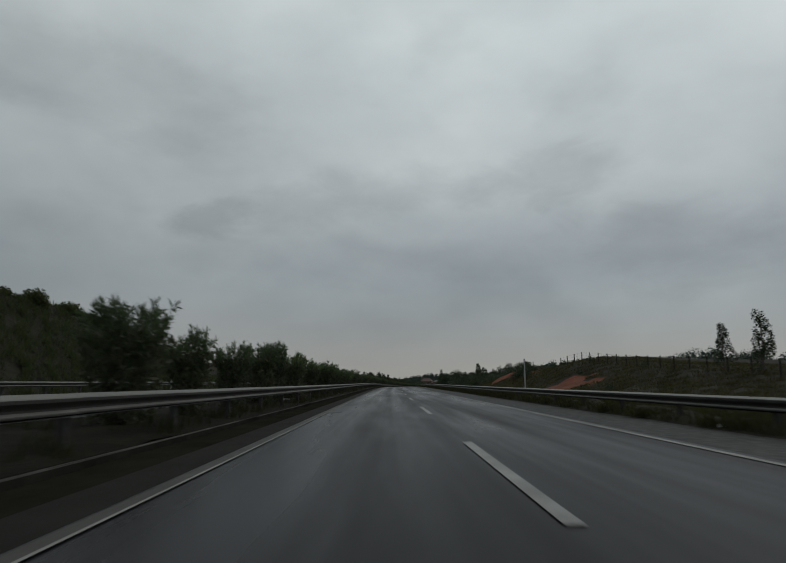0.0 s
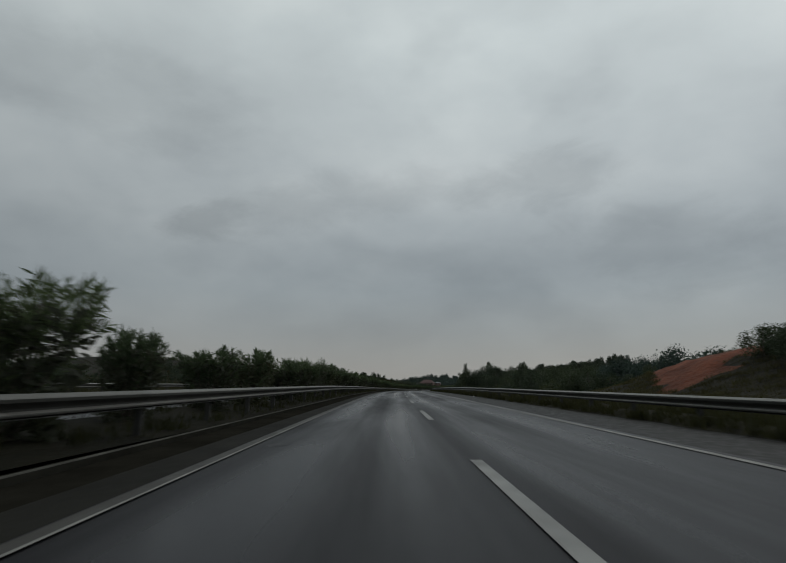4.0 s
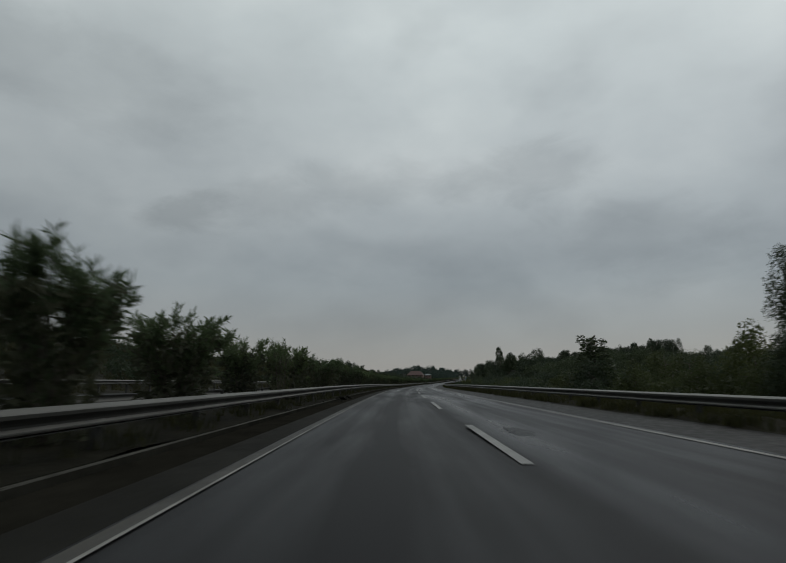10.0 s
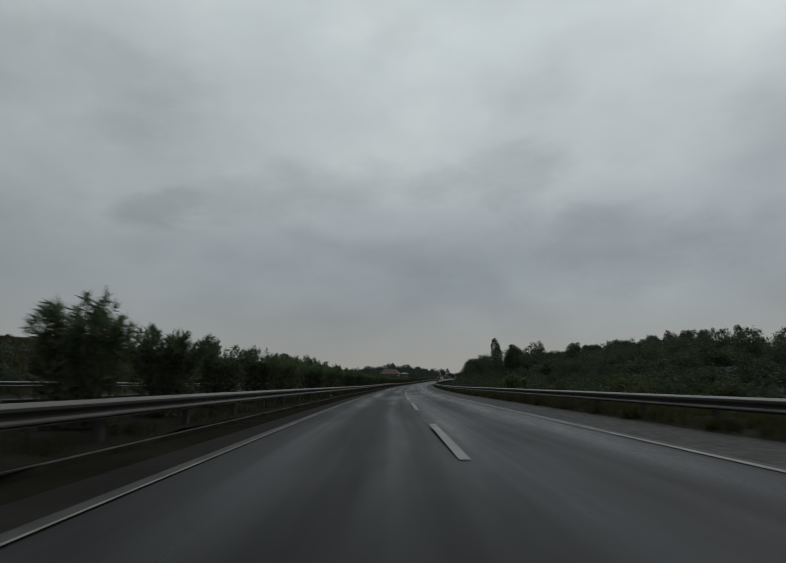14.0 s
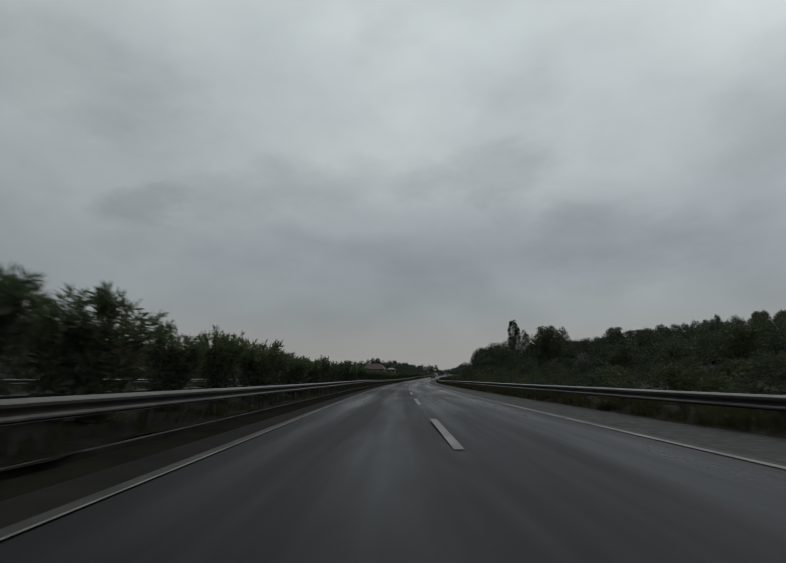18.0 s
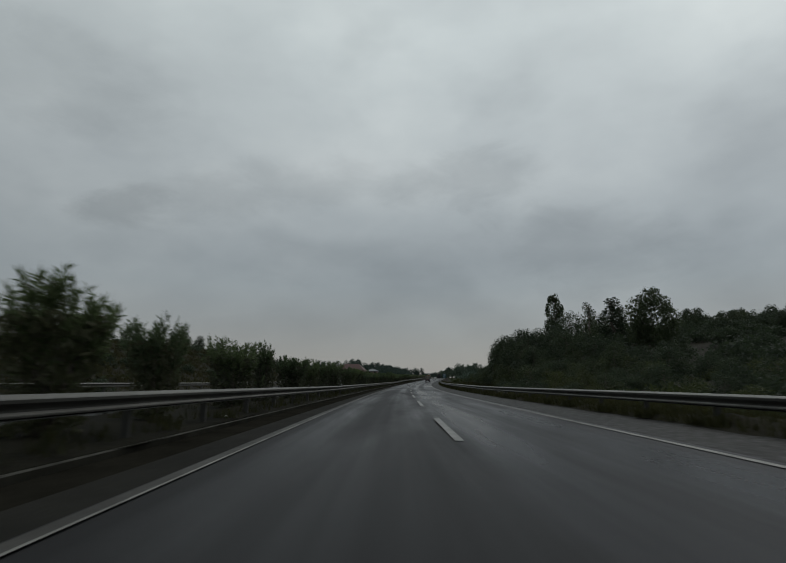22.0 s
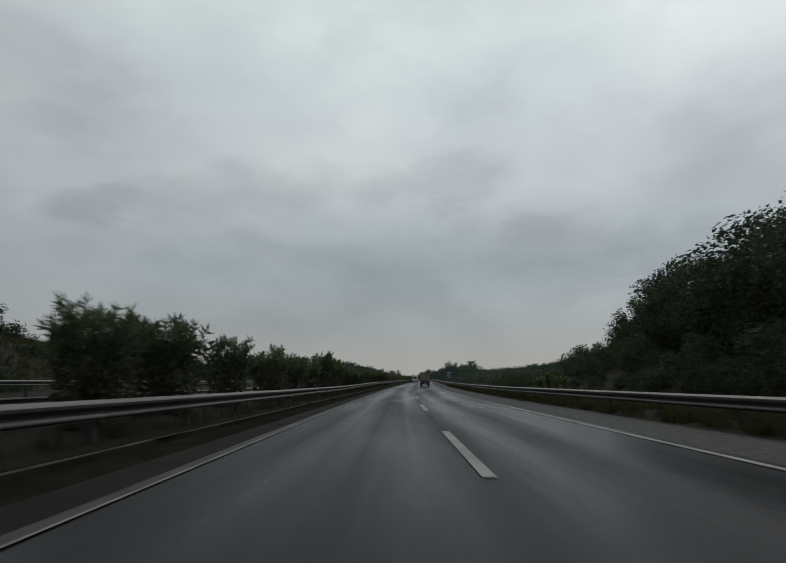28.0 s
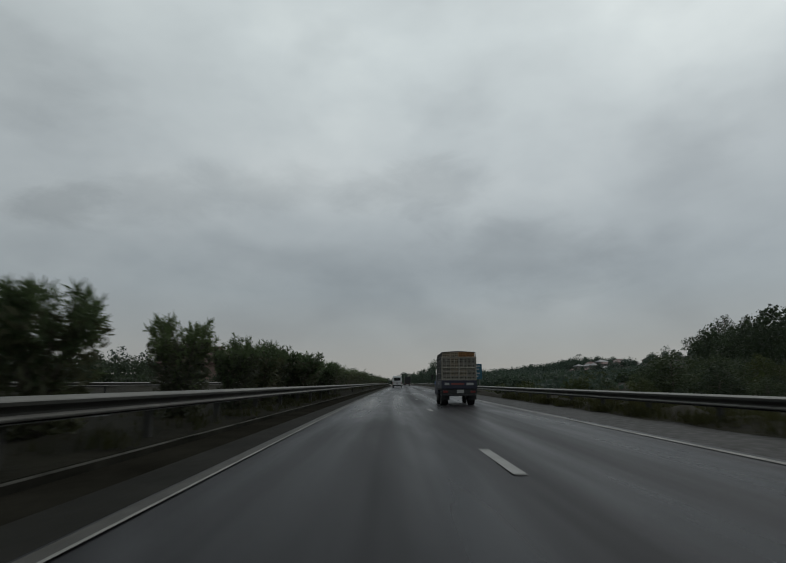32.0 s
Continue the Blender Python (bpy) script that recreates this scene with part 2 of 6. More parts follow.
def wet_asphalt(n):
    geo = n.add("ShaderNodeUVMap", uv_map="lane").outputs[0]
    sep = n.add("ShaderNodeSeparateXYZ", {0: geo})
    pos = n.add("ShaderNodeNewGeometry").outputs["Position"]
    grain = n.noise(pos, 40.0, 4.0, 0.7)
    blotch = n.noise(n.add("ShaderNodeMapping", {"Vector": geo, "Scale": (0.5, 0.05, 1)}).outputs[0], 1.0, 4.0, 0.55, 0.4)
    streak = n.noise(n.add("ShaderNodeMapping", {"Vector": geo, "Scale": (1.1, 0.01, 1)}).outputs[0], 1.0, 3.0, 0.5)
    # wheel tracks hold more water: two to a lane
    wave = n.math("COSINE", n.math("MULTIPLY", n.math("SUBTRACT", sep.outputs[0], 0.35), 2 * math.pi / 1.83))
    track = n.math("ADD", n.math("MULTIPLY", wave, 0.11), n.math("MULTIPLY", streak, 1.0))
    # the inner lane was laid anew further on: a flatter, drier surface with a ragged seam
    seam = n.noise(n.add("ShaderNodeMapping", {"Vector": geo, "Scale": (0.4, 0.35, 1)}).outputs[0], 1.0, 4.0, 0.6)
    inner = n.add("ShaderNodeMapRange", {0: n.math("ADD", sep.outputs[0], n.math("MULTIPLY", seam, 0.7)), 1: 1.5, 2: 1.95, 3: 1.0, 4: 0.0}).outputs[0]
    inner = n.math("MULTIPLY", inner, n.add("ShaderNodeMapRange", {0: sep.outputs[1], 1: 150.0, 2: 190.0, 3: 0.0, 4: 1.0}).outputs[0])
    inner = n.math("MULTIPLY", inner, n.add("ShaderNodeMapRange", {0: sep.outputs[1], 1: 490.0, 2: 530.0, 3: 1.0, 4: 0.0}).outputs[0])
    wet = n.math("ADD", n.math("MULTIPLY", blotch, 0.65), n.math("MULTIPLY", track, 0.55))
    wet = n.math("SUBTRACT", n.math("ADD", wet, 0.05), n.math("MULTIPLY", inner, 0.12))
    col = n.ramp(n.math("ADD", n.math("MULTIPLY", grain, 0.35), n.math("MULTIPLY", blotch, 0.65)), [(0.35, (0.0105, 0.0103, 0.0117)), (0.62, (0.022, 0.0215, 0.0240))])
    col = n.mix(n.math("MULTIPLY", inner, 0.6), col, (0.0165, 0.0163, 0.0166))
    rough = n.add("ShaderNodeMapRange", {0: wet, 1: 0.45, 2: 0.85, 3: 0.55, 4: 0.15}).outputs[0]
    nrm = n.add("ShaderNodeBump", {"Height": grain, "Strength": 0.35, "Distance": 0.006}).outputs[0]
    return n.add("ShaderNodeBsdfPrincipled", {"Base Color": col, "Roughness": rough, "Normal": nrm, "Specular IOR Level": 0.06}).outputs[0]


def leaf_material(name, dark, light, back):
    def build(n):
        tone = n.add("ShaderNodeNewGeometry").outputs["Random Per Island"]
        one = n.add("ShaderNodeObjectInfo").outputs["Random"]
        pos = n.add("ShaderNodeTexCoord").outputs["Object"]
        patch = n.math("ADD", n.math("MULTIPLY", n.noise(pos, 1.1, 2.0), 0.45), n.math("MULTIPLY", n.noise(pos, 0.17, 1.0), 0.55))
        col = n.ramp(n.math("ADD", n.math("MULTIPLY", tone, 0.18), n.math("MULTIPLY", patch, 0.82)), [(0.33, dark), (0.66, light)])
        col = n.mix(1.0, col, n.ramp(one, [(0, (0.60, 0.64, 0.65)), (0.5, (0.95, 0.96, 0.97)), (1, (1.28, 1.24, 1.0))]), "MULTIPLY")
        front = n.add("ShaderNodeBsdfPrincipled", {"Base Color": col, "Roughness": 0.6, "Specular IOR Level": 0.12}).outputs[0]
        glow = n.add("ShaderNodeBsdfTranslucent", {"Color": n.mix(0.5, col, back)}).outputs[0]
        return n.add("ShaderNodeMixShader", {0: 0.4, 1: front, 2: glow}).outputs[0]
    return material(name, build)


ASPHALT = material("wet_asphalt", wet_asphalt)
SHOULDER = surface("shoulder_asphalt", (0.0105, 0.0105, 0.0100), (0.0255, 0.025, 0.0238), 0.5, (0.45, 0.75), coords="World", bump=0.3, spec=0.08)
EDGE_ASPHALT = surface("dirty_edge_asphalt", (0.0105, 0.0103, 0.0089), (0.0235, 0.0228, 0.0198), 0.7, (0.7, 0.9), coords="World", bump=0.3, spec=0.03)
GUTTER = surface("muddy_gutter", (0.0095, 0.0090, 0.0072), (0.021, 0.0198, 0.0158), 0.8, (0.8, 0.95), coords="World", spec=0.0)
PAINT = surface("road_paint", (0.11, 0.11, 0.105), (0.26, 0.26, 0.248), 1.3, (0.4, 0.65), coords="World", bump=0.2, bump_dist=0.004, spec=0.2)
WORN_PAINT = surface("worn_edge_paint", (0.085, 0.083, 0.076), (0.25, 0.245, 0.23), 0.9, (0.45, 0.7), coords="World", bump=0.2, bump_dist=0.004, spec=0.15)
DIRTY_PAINT = surface("dirty_edge_paint", (0.025, 0.0238, 0.0215), (0.066, 0.0625, 0.057), 0.9, (0.45, 0.7), coords="World", bump=0.2, bump_dist=0.004, spec=0.12)
# lighter zinc for sky-lit slopes, darker for shaded faces: light put into colour
ZINC = surface("lit_zinc", (0.066, 0.065, 0.058), (0.130, 0.128, 0.116), 1.2, (0.5, 0.7), metal=0.25, coords="Object", bump=0.08, random_tint=0.15, stretch=(1, 0.25, 1))
BRIGHT_ZINC = surface("bright_lit_zinc", (0.12, 0.119, 0.108), (0.215, 0.212, 0.195), 1.2, (0.45, 0.65), metal=0.25, coords="Object", bump=0.08, random_tint=0.12, stretch=(1, 0.25, 1))
SHADED_ZINC = surface("shaded_zinc", (0.018, 0.0177, 0.0150), (0.043, 0.042, 0.0365), 1.6, (0.55, 0.75), metal=0.0, coords="Object", bump=0.1, random_tint=0.15, stretch=(1, 0.2, 1), spec=0.2)
POST = surface("dull_zinc_post", (0.014, 0.0135, 0.0115), (0.036, 0.035, 0.031), 3.0, (0.7, 0.85), metal=0.0, bump=0.1)
CONCRETE = surface("old_concrete", (0.016, 0.0155, 0.013), (0.058, 0.056, 0.049), 1.0, (0.8, 0.95), coords="World", bump=0.4, spec=0.0)
LAND = surface("grassy_land", (0.0085, 0.0080, 0.0050), (0.0205, 0.0186, 0.0112), 0.34, (0.8, 0.95), coords="World", bump=0.9, bump_scale=1.6, bump_dist=0.25, spec=0.1)
RED_EARTH = surface("red_earth", (0.055, 0.020, 0.011), (0.17, 0.055, 0.030), 0.35, (0.8, 0.95), coords="World", bump=0.9, bump_scale=1.1, bump_dist=0.3, spec=0.1)
SOIL = surface("verge_soil", (0.0105, 0.0100, 0.0068), (0.028, 0.0255, 0.0170), 0.9, (0.8, 0.95), coords="World", bump=0.8, bump_scale=5, bump_dist=0.06, spec=0.05)
MEDIAN_SOIL = surface("damp_median_soil", (0.0068, 0.0066, 0.0048), (0.0175, 0.0165, 0.0115), 0.9, (0.8, 0.95), coords="World", bump=0.8, bump_scale=5, bump_dist=0.06, spec=0.03)
BARK = surface("bark", (0.04, 0.033, 0.026), (0.12, 0.102, 0.083), 4.0, (0.8, 0.95), bump=0.6, stretch=(1, 1, 0.3))
OLEANDER = leaf_material("oleander_leaf", (0.056, 0.076, 0.044), (0.106, 0.140, 0.074), (0.1, 0.14, 0.058))
WOOD_LEAF = leaf_material("woodland_leaf", (0.034, 0.045, 0.033), (0.055, 0.069, 0.044), (0.06, 0.088, 0.04))
# distance haze put into the leaf colour: paler and bluer than woodland_leaf
HAZE_LEAF = leaf_material("hazy_woodland_leaf", (0.038, 0.052, 0.050), (0.062, 0.082, 0.074), (0.06, 0.1, 0.06))
BANK_GRASS = leaf_material("bank_grass_blade", (0.032, 0.0315, 0.016), (0.074, 0.068, 0.034), (0.075, 0.072, 0.028))
GRASS = leaf_material("grass_blade", (0.0150, 0.0165, 0.0095), (0.040, 0.0415, 0.0225), (0.07, 0.07, 0.02))
# lower oleander leaves, shade inside the bush painted in as darker green
SHADED_LEAF = leaf_material("shaded_lower_leaf", (0.038, 0.041, 0.029), (0.072, 0.076, 0.051), (0.07, 0.08, 0.042))
BANANA_LEAF = leaf_material("banana_leaf", (0.050, 0.060, 0.026), (0.098, 0.108, 0.048), (0.085, 0.105, 0.035))
KERB_LIP = surface("pale_kerb_lip", (0.022, 0.0215, 0.018), (0.085, 0.083, 0.073), 1.4, (0.8, 0.95), coords="World", bump=0.4, spec=0.05)
KERB = surface("mud_stained_kerb", (0.0085, 0.0082, 0.0067), (0.024, 0.0235, 0.0195), 1.0, (0.85, 0.97), coords="World", bump=0.4, spec=0.0)

BRIGHT_LEAF = leaf_material("young_leaf", (0.034, 0.042, 0.022), (0.068, 0.079, 0.036), (0.085, 0.11, 0.035))
PAINTED = lambda name, col, rough=0.45, metal=0.0: surface(name, tuple(c * 0.8 for c in col), tuple(c * 1.1 for c in col), 2.0, (rough, rough + 0.15), metal=metal, bump=0.04)
WHITE_PAINT = PAINTED("white_body_paint", (0.55, 0.56, 0.56), 0.3)
BLUE_PAINT = PAINTED("dark_blue_paint", (0.016, 0.017, 0.034), 0.35)
PALE_STEEL = surface("pale_worn_steel", (0.17, 0.157, 0.13), (0.33, 0.305, 0.255), 3.0, (0.5, 0.7), metal=0.1, bump=0.1)
STRIPE_BLUE = PAINTED("light_blue_stripe", (0.05, 0.16, 0.40), 0.4)
DARK_PLASTIC = PAINTED("dark_plastic", (0.015, 0.015, 0.016), 0.5)
RUBBER = surface("tyre_rubber", (0.012, 0.012, 0.012), (0.03, 0.03, 0.029), 6.0, (0.7, 0.9), bump=0.3)
GREY_STEEL = surface("grey_painted_steel", (0.09, 0.09, 0.088), (0.19, 0.185, 0.175), 3.0, (0.5, 0.7), metal=0.3, bump=0.1)
CAGE_STEEL = surface("dull_cage_steel", (0.045, 0.046, 0.046), (0.105, 0.105, 0.10), 3.0, (0.5, 0.7), metal=0.2, bump=0.1)
LAMP_RED = PAINTED("red_lamp_lens", (0.16, 0.02, 0.016), 0.25)
LAMP_CLEAR = PAINTED("clear_lamp_lens", (0.5, 0.5, 0.48), 0.15)
LETTER_WHITE = PAINTED("white_lettering", (0.34, 0.34, 0.33), 0.6)
LETTER_RED = PAINTED("red_lettering", (0.20, 0.05, 0.04), 0.6)
CRATE_COLOURS = [PAINTED("crate_" + n, c, 0.5) for n, c in (("cream", (0.33, 0.275, 0.20)), ("grey", (0.24, 0.222, 0.19)), ("orange", (0.34, 0.155, 0.05)), ("blue", (0.035, 0.075, 0.115)), ("yellow", (0.33, 0.225, 0.06)), ("teal", (0.03, 0.075, 0.085)))]
CRATE_SHADE = surface("crate_shade", (0.012, 0.012, 0.008), (0.05, 0.045, 0.026), 9.0, (0.6, 0.8), bump=0.5)
SIGN_BLUE = PAINTED("sign_blue", (0.015, 0.085, 0.13), 0.5)
# tile red kept dull, with distance haze worked into its colour
ROOF_TILE = surface("red_roof_tile", (0.052, 0.026, 0.024), (0.094, 0.045, 0.040), 1.5, (0.6, 0.8), bump=0.3)
ROOF_GREY = surface("grey_sheet_roof", (0.075, 0.080, 0.085), (0.15, 0.156, 0.162), 1.5, (0.4, 0.7), bump=0.2)
PLASTER = surface("pale_plaster", (0.13, 0.125, 0.116), (0.235, 0.227, 0.21), 0.8, (0.7, 0.9), bump=0.2)
PINK_WALL = surface("pink_plaster", (0.15, 0.10, 0.086), (0.22, 0.145, 0.124), 0.8, (0.7, 0.9), bump=0.2)
PATCH = surface("dark_asphalt_patch", (0.007, 0.007, 0.008), (0.015, 0.015, 0.017), 2.0, (0.28, 0.5), coords="World", bump=0.4, bump_scale=20, spec=0.06)
LITTER = surface("pale_litter", (0.35, 0.35, 0.34), (0.7, 0.7, 0.68), 6.0, (0.4, 0.7), bump=0.5)


WATER = material("still_rainwater", lambda n: n.add("ShaderNodeBsdfPrincipled", {"Base Color": (0.012, 0.0115, 0.009, 1), "Roughness": n.add("ShaderNodeMapRange", {0: n.noise(n.add("ShaderNodeNewGeometry").outputs["Position"], 3.0, 3.0), 1: 0.35, 2: 0.7, 3: 0.03, 4: 0.16}).outputs[0], "Specular IOR Level": 0.5}).outputs[0])


def pane(n):
    return n.add("ShaderNodeBsdfPrincipled", {"Base Color": (0.012, 0.014, 0.015, 1), "Roughness": 0.06, "Specular IOR Level": 0.6}).outputs[0]


GLASS = material("dark_window_glass", pane)


# ---- mesh helpers ----
def tidy(me, mat, smooth=False):
    for m in mat if isinstance(mat, (list, tuple)) else [mat]:
        me.materials.append(m)
    if smooth:
        me.polygons.foreach_set("use_smooth", [True] * len(me.polygons))
    return me


def mesh_of(name, bm, mat, smooth=False):
    me = bpy.data.meshes.new(name)
    bm.to_mesh(me)
    bm.free()
    return tidy(me, mat, smooth)


def raw_mesh(name, verts, faces, mat, smooth=False):
    """A mesh from numpy arrays of vertices and of quads."""
    verts, faces = np.asarray(verts, np.float32), np.asarray(faces, np.int32)
    me = bpy.data.meshes.new(name)
    k = faces.shape[1]
    me.vertices.add(len(verts))
    me.vertices.foreach_set("co", verts.ravel())
    me.loops.add(faces.size)
    me.loops.foreach_set("vertex_index", faces.ravel())
    me.polygons.add(len(faces))
    me.polygons.foreach_set("loop_start", np.arange(0, faces.size, k, dtype=np.int32))
    me.update(calc_edges=True)
    return tidy(me, mat, smooth)


def part(name, data, mat, parent, label="", m=None, smooth=False):
    """Links a bmesh, or a mesh that is shared, as one object under a thing or a part."""
    ob = new(name, mesh_of(name, data, mat, smooth) if isinstance(data, bmesh.types.BMesh) else data)
    ob.parent = parent
    if m is not None:
        ob.matrix_local = m
    return tagged(ob, label) if label else ob


def thing(name, label, category, group="", kind="", m=None):
    ob = new(name)
    if m is not None:
        ob.matrix_world = m
    return tagged(ob, label, category, group, kind)


def box(bm, size, centre, bevel=0.0, m=None):
    """A box, bevelled, added to a bmesh."""
    made = bmesh.ops.create_cube(bm, size=1.0)["verts"]
    bmesh.ops.scale(bm, vec=size, verts=made)
    if bevel:
        edges = list({e for v in made for e in v.link_edges})
        made = list({v for f in bmesh.ops.bevel(bm, geom=edges, offset=bevel, segments=2, affect="EDGES", profile=0.6)["faces"] for v in f.verts} | {v for v in made if v.is_valid})
    bmesh.ops.translate(bm, vec=centre, verts=made)
    if m is not None:
        bmesh.ops.transform(bm, matrix=m, verts=made)
    return made


def tube(bm, a, b, r1, r2=None, sides=8, caps=True):
    """A tapered round bar from a to b."""
    a, b = Vector(a), Vector(b)
    d = b - a
    m = Matrix.Translation((a + b) / 2) @ d.to_track_quat("Z", "Y").to_matrix().to_4x4()
    return bmesh.ops.create_cone(bm, cap_ends=caps, segments=sides, radius1=r1, radius2=r1 if r2 is None else r2, depth=d.length, matrix=m)["verts"]


def ribbon(name, l0, l1, s0, s1, step, z, mat, uv=None, crown=None):
    """A strip that follows the road between two offsets."""
    s = np.arange(s0, s1 + 0.01, step)
    ls = np.linspace(l0, l1, 2 if crown is None else crown)
    v = place(ls[None, :], s[:, None], z).reshape(-1, 3)
    n = len(ls)
    i = (np.arange(len(s) - 1)[:, None] * n + np.arange(n - 1)[None, :]).ravel()
    me = raw_mesh(name, v, np.stack([i, i + 1, i + 1 + n, i + n], -1), mat, True)
    if uv:
        lay = me.uv_layers.new(name=uv)
        co = np.stack(np.broadcast_arrays(ls[None, :], s[:, None]), -1).reshape(-1, 2)
        idx = np.empty(len(me.loops), np.int32)
        me.loops.foreach_get("vertex_index", idx)
        lay.data.foreach_set("uv", co[idx].astype(np.float32).ravel())
    return me


def leaves(rng, centres, size, aspect, droop=0.0, jitter=0.35):
    """Vertices and quads of folded-diamond leaves at the centres, each pointing its own way."""
    n = len(centres)
    a = rng.uniform(0, 2 * np.pi, n)
    e = rng.uniform(-0.7, 1.0, n) - droop
    d = np.stack([np.cos(a) * np.cos(e), np.sin(a) * np.cos(e), np.sin(e)], -1)
    side = np.cross(d, rng.normal(size=(n, 3)))
    side /= np.linalg.norm(side, axis=1)[:, None] + 1e-6
    ln = (size * rng.uniform(1 - jitter, 1 + jitter, n))[:, None]
    wd = ln * aspect
    v = np.stack([centres - d * ln * 0.5, centres + side * wd * 0.5, centres + d * ln * 0.5, centres - side * wd * 0.5], 1).reshape(-1, 3)
    return v, np.arange(4 * n).reshape(-1, 4)


def foliage(rng, lumps, count, leaf, aspect=0.62, inner=28):
    """Leaf quads spread through uneven lumps of a crown, with larger ragged sprays closing the inside. lumps: (centre, radii)."""
    c = np.array([q[0] for q in lumps])
    r = np.array([q[1] for q in lumps])
    weight = r[:, 0] * r[:, 2]
    k = rng.choice(len(lumps), count, p=weight / weight.sum())
    d = rng.normal(size=(count, 3)) + [0, 0, 0.2]
    d /= np.linalg.norm(d, axis=1)[:, None]
    reach = np.where(rng.uniform(0, 1, count) < 0.9, rng.uniform(0.6, 1.02, count), rng.uniform(0.9, 1.10, count))
    ki = np.arange(len(lumps)).repeat(inner)
    di = rng.normal(size=(len(ki), 3))
    di /= np.linalg.norm(di, axis=1)[:, None]
    pos = np.concatenate([c[k] + r[k] * d * reach[:, None], c[ki] + r[ki] * di * rng.uniform(0.1, 0.72, (len(ki), 1))])
    size = np.concatenate([leaf * rng.uniform(0.55, 1.4, count), r[ki, 0] * rng.uniform(0.22, 0.42, len(ki))])[:, None]
    d = np.concatenate([d, di])
    n = len(pos)
    nrm = d * 0.8 + rng.normal(0, 0.8, (n, 3)) + [0, 0, 0.3]
    a = np.cross(nrm, rng.normal(size=(n, 3)))
    a /= np.linalg.norm(a, axis=1)[:, None] + 1e-6
    b = np.cross(nrm, a)
    b /= np.linalg.norm(b, axis=1)[:, None] + 1e-6
    v = np.stack([pos - a * size * 0.5, pos + b * size * aspect * 0.5, pos + a * size * 0.5, pos - b * size * aspect * 0.5], 1)
    v[:, 2] += nrm * size * 0.12
    return v.reshape(-1, 3), np.arange(4 * n).reshape(-1, 4)

# ---- ground, road and verges ----
def red_earth(l, s):
    """Where the cuttings show bare red earth."""
    ragged = 1.6 * np.sin(s * 0.9 + l * 1.3) * np.sin(l * 0.7 - s * 0.37)
    end_face = (l > 20.5 + np.maximum(s - 120, 0) * 0.36) & (l < 29.5 + ragged) & (s + ragged > 118.0) & (s < 134.5 + ragged)
    rim = (l > 26.6 + ragged * 0.5) & (l < 28.4) & (s > 100) & (s < 111)
    low_cut = (l > 19.0) & (l < 23.5 + ragged * 0.6) & (s + ragged > 63) & (s < 74)
    return end_face | rim | low_cut | ((l > 15) & (l < 19) & (s > 425) & (s < 440))


def build_ground():
    rows = np.concatenate([np.arange(-118, 30, 4.0), np.arange(30, 152, 1.6), np.arange(152, 760, 4.0), np.arange(760, 1600, 14.0), np.geomspace(1600, 4600, 16)])
    right = np.concatenate([np.arange(8.2, 34, 1.1), np.arange(34, 130, 6.0), np.geomspace(130, 4500, 22)])
    left = np.concatenate([np.arange(26.0, 60, 3.0), np.arange(60, 160, 8.0), np.geomspace(160, 4500, 20)])
    cols = np.concatenate([-left[::-1], [-22.0, -10.0, -4.2, -2.0, 2.0, 7.0], right])
    s = np.minimum(rows, 1680)
    v = place(0.0, s)[:, None, :].repeat(len(cols), 1)
    h = level(cols[None, :], s[:, None])
    rng = np.random.RandomState(4)
    h = h + rng.normal(0, 0.10, h.shape) * (np.abs(cols) > 13)[None, :]
    a = heading(s)[:, None] * np.clip(1 - np.abs(cols) / 400, 0, 1)[None, :]
    v[:, :, 0] += cols[None, :] * np.cos(a)
    v[:, :, 1] += -cols[None, :] * np.sin(a) + (rows - s)[:, None]
    v[:, :, 2] += h - 0.10 * (np.abs(cols) < 9)[None, :]
    n = len(cols)
    i = (np.arange(len(rows) - 1)[:, None] * n + np.arange(n - 1)[None, :]).ravel()
    me = raw_mesh("ground", v.reshape(-1, 3), np.stack([i, i + 1, i + 1 + n, i + n], -1), [LAND, RED_EARTH], True)
    # bare red earth on the steep face of the cut bank and on the far cuttings
    lc = (cols[:-1] + cols[1:]) / 2
    sc = (rows[:-1] + rows[1:]) / 2
    S, L = np.meshgrid(sc, lc, indexing="ij")
    bare = red_earth(L, S)
    me.polygons.foreach_set("material_index", bare.astype(np.int32).ravel())
    return tagged(new("ground", me), "rolling land of dark wet grass with red earth cuttings", "ground", kind="structure")


build_ground()
LEFT_LINE, LANE_LINE, RIGHT_LINE = -2.40, 1.286, 5.02
S0, S1 = -110, 1500
road = tagged(new("road", ribbon("road", -2.55, 5.3, S0, S1, 2.0, 0.0, ASPHALT, "lane", 9)), "wet dark asphalt carriageway with two lanes", "road", kind="structure")
tagged(new("pavement", ribbon("pavement", 5.3, 7.75, S0, S1, 4.0, -0.004, SHOULDER)), "grey asphalt hard shoulder along the outer lane", "hard shoulder", kind="structure")
tagged(new("pavement", ribbon("pavement", -3.97, -3.2, S0, S1, 4.0, -0.004, GUTTER)), "dark muddy gutter strip beside the median", "gutter", kind="structure")
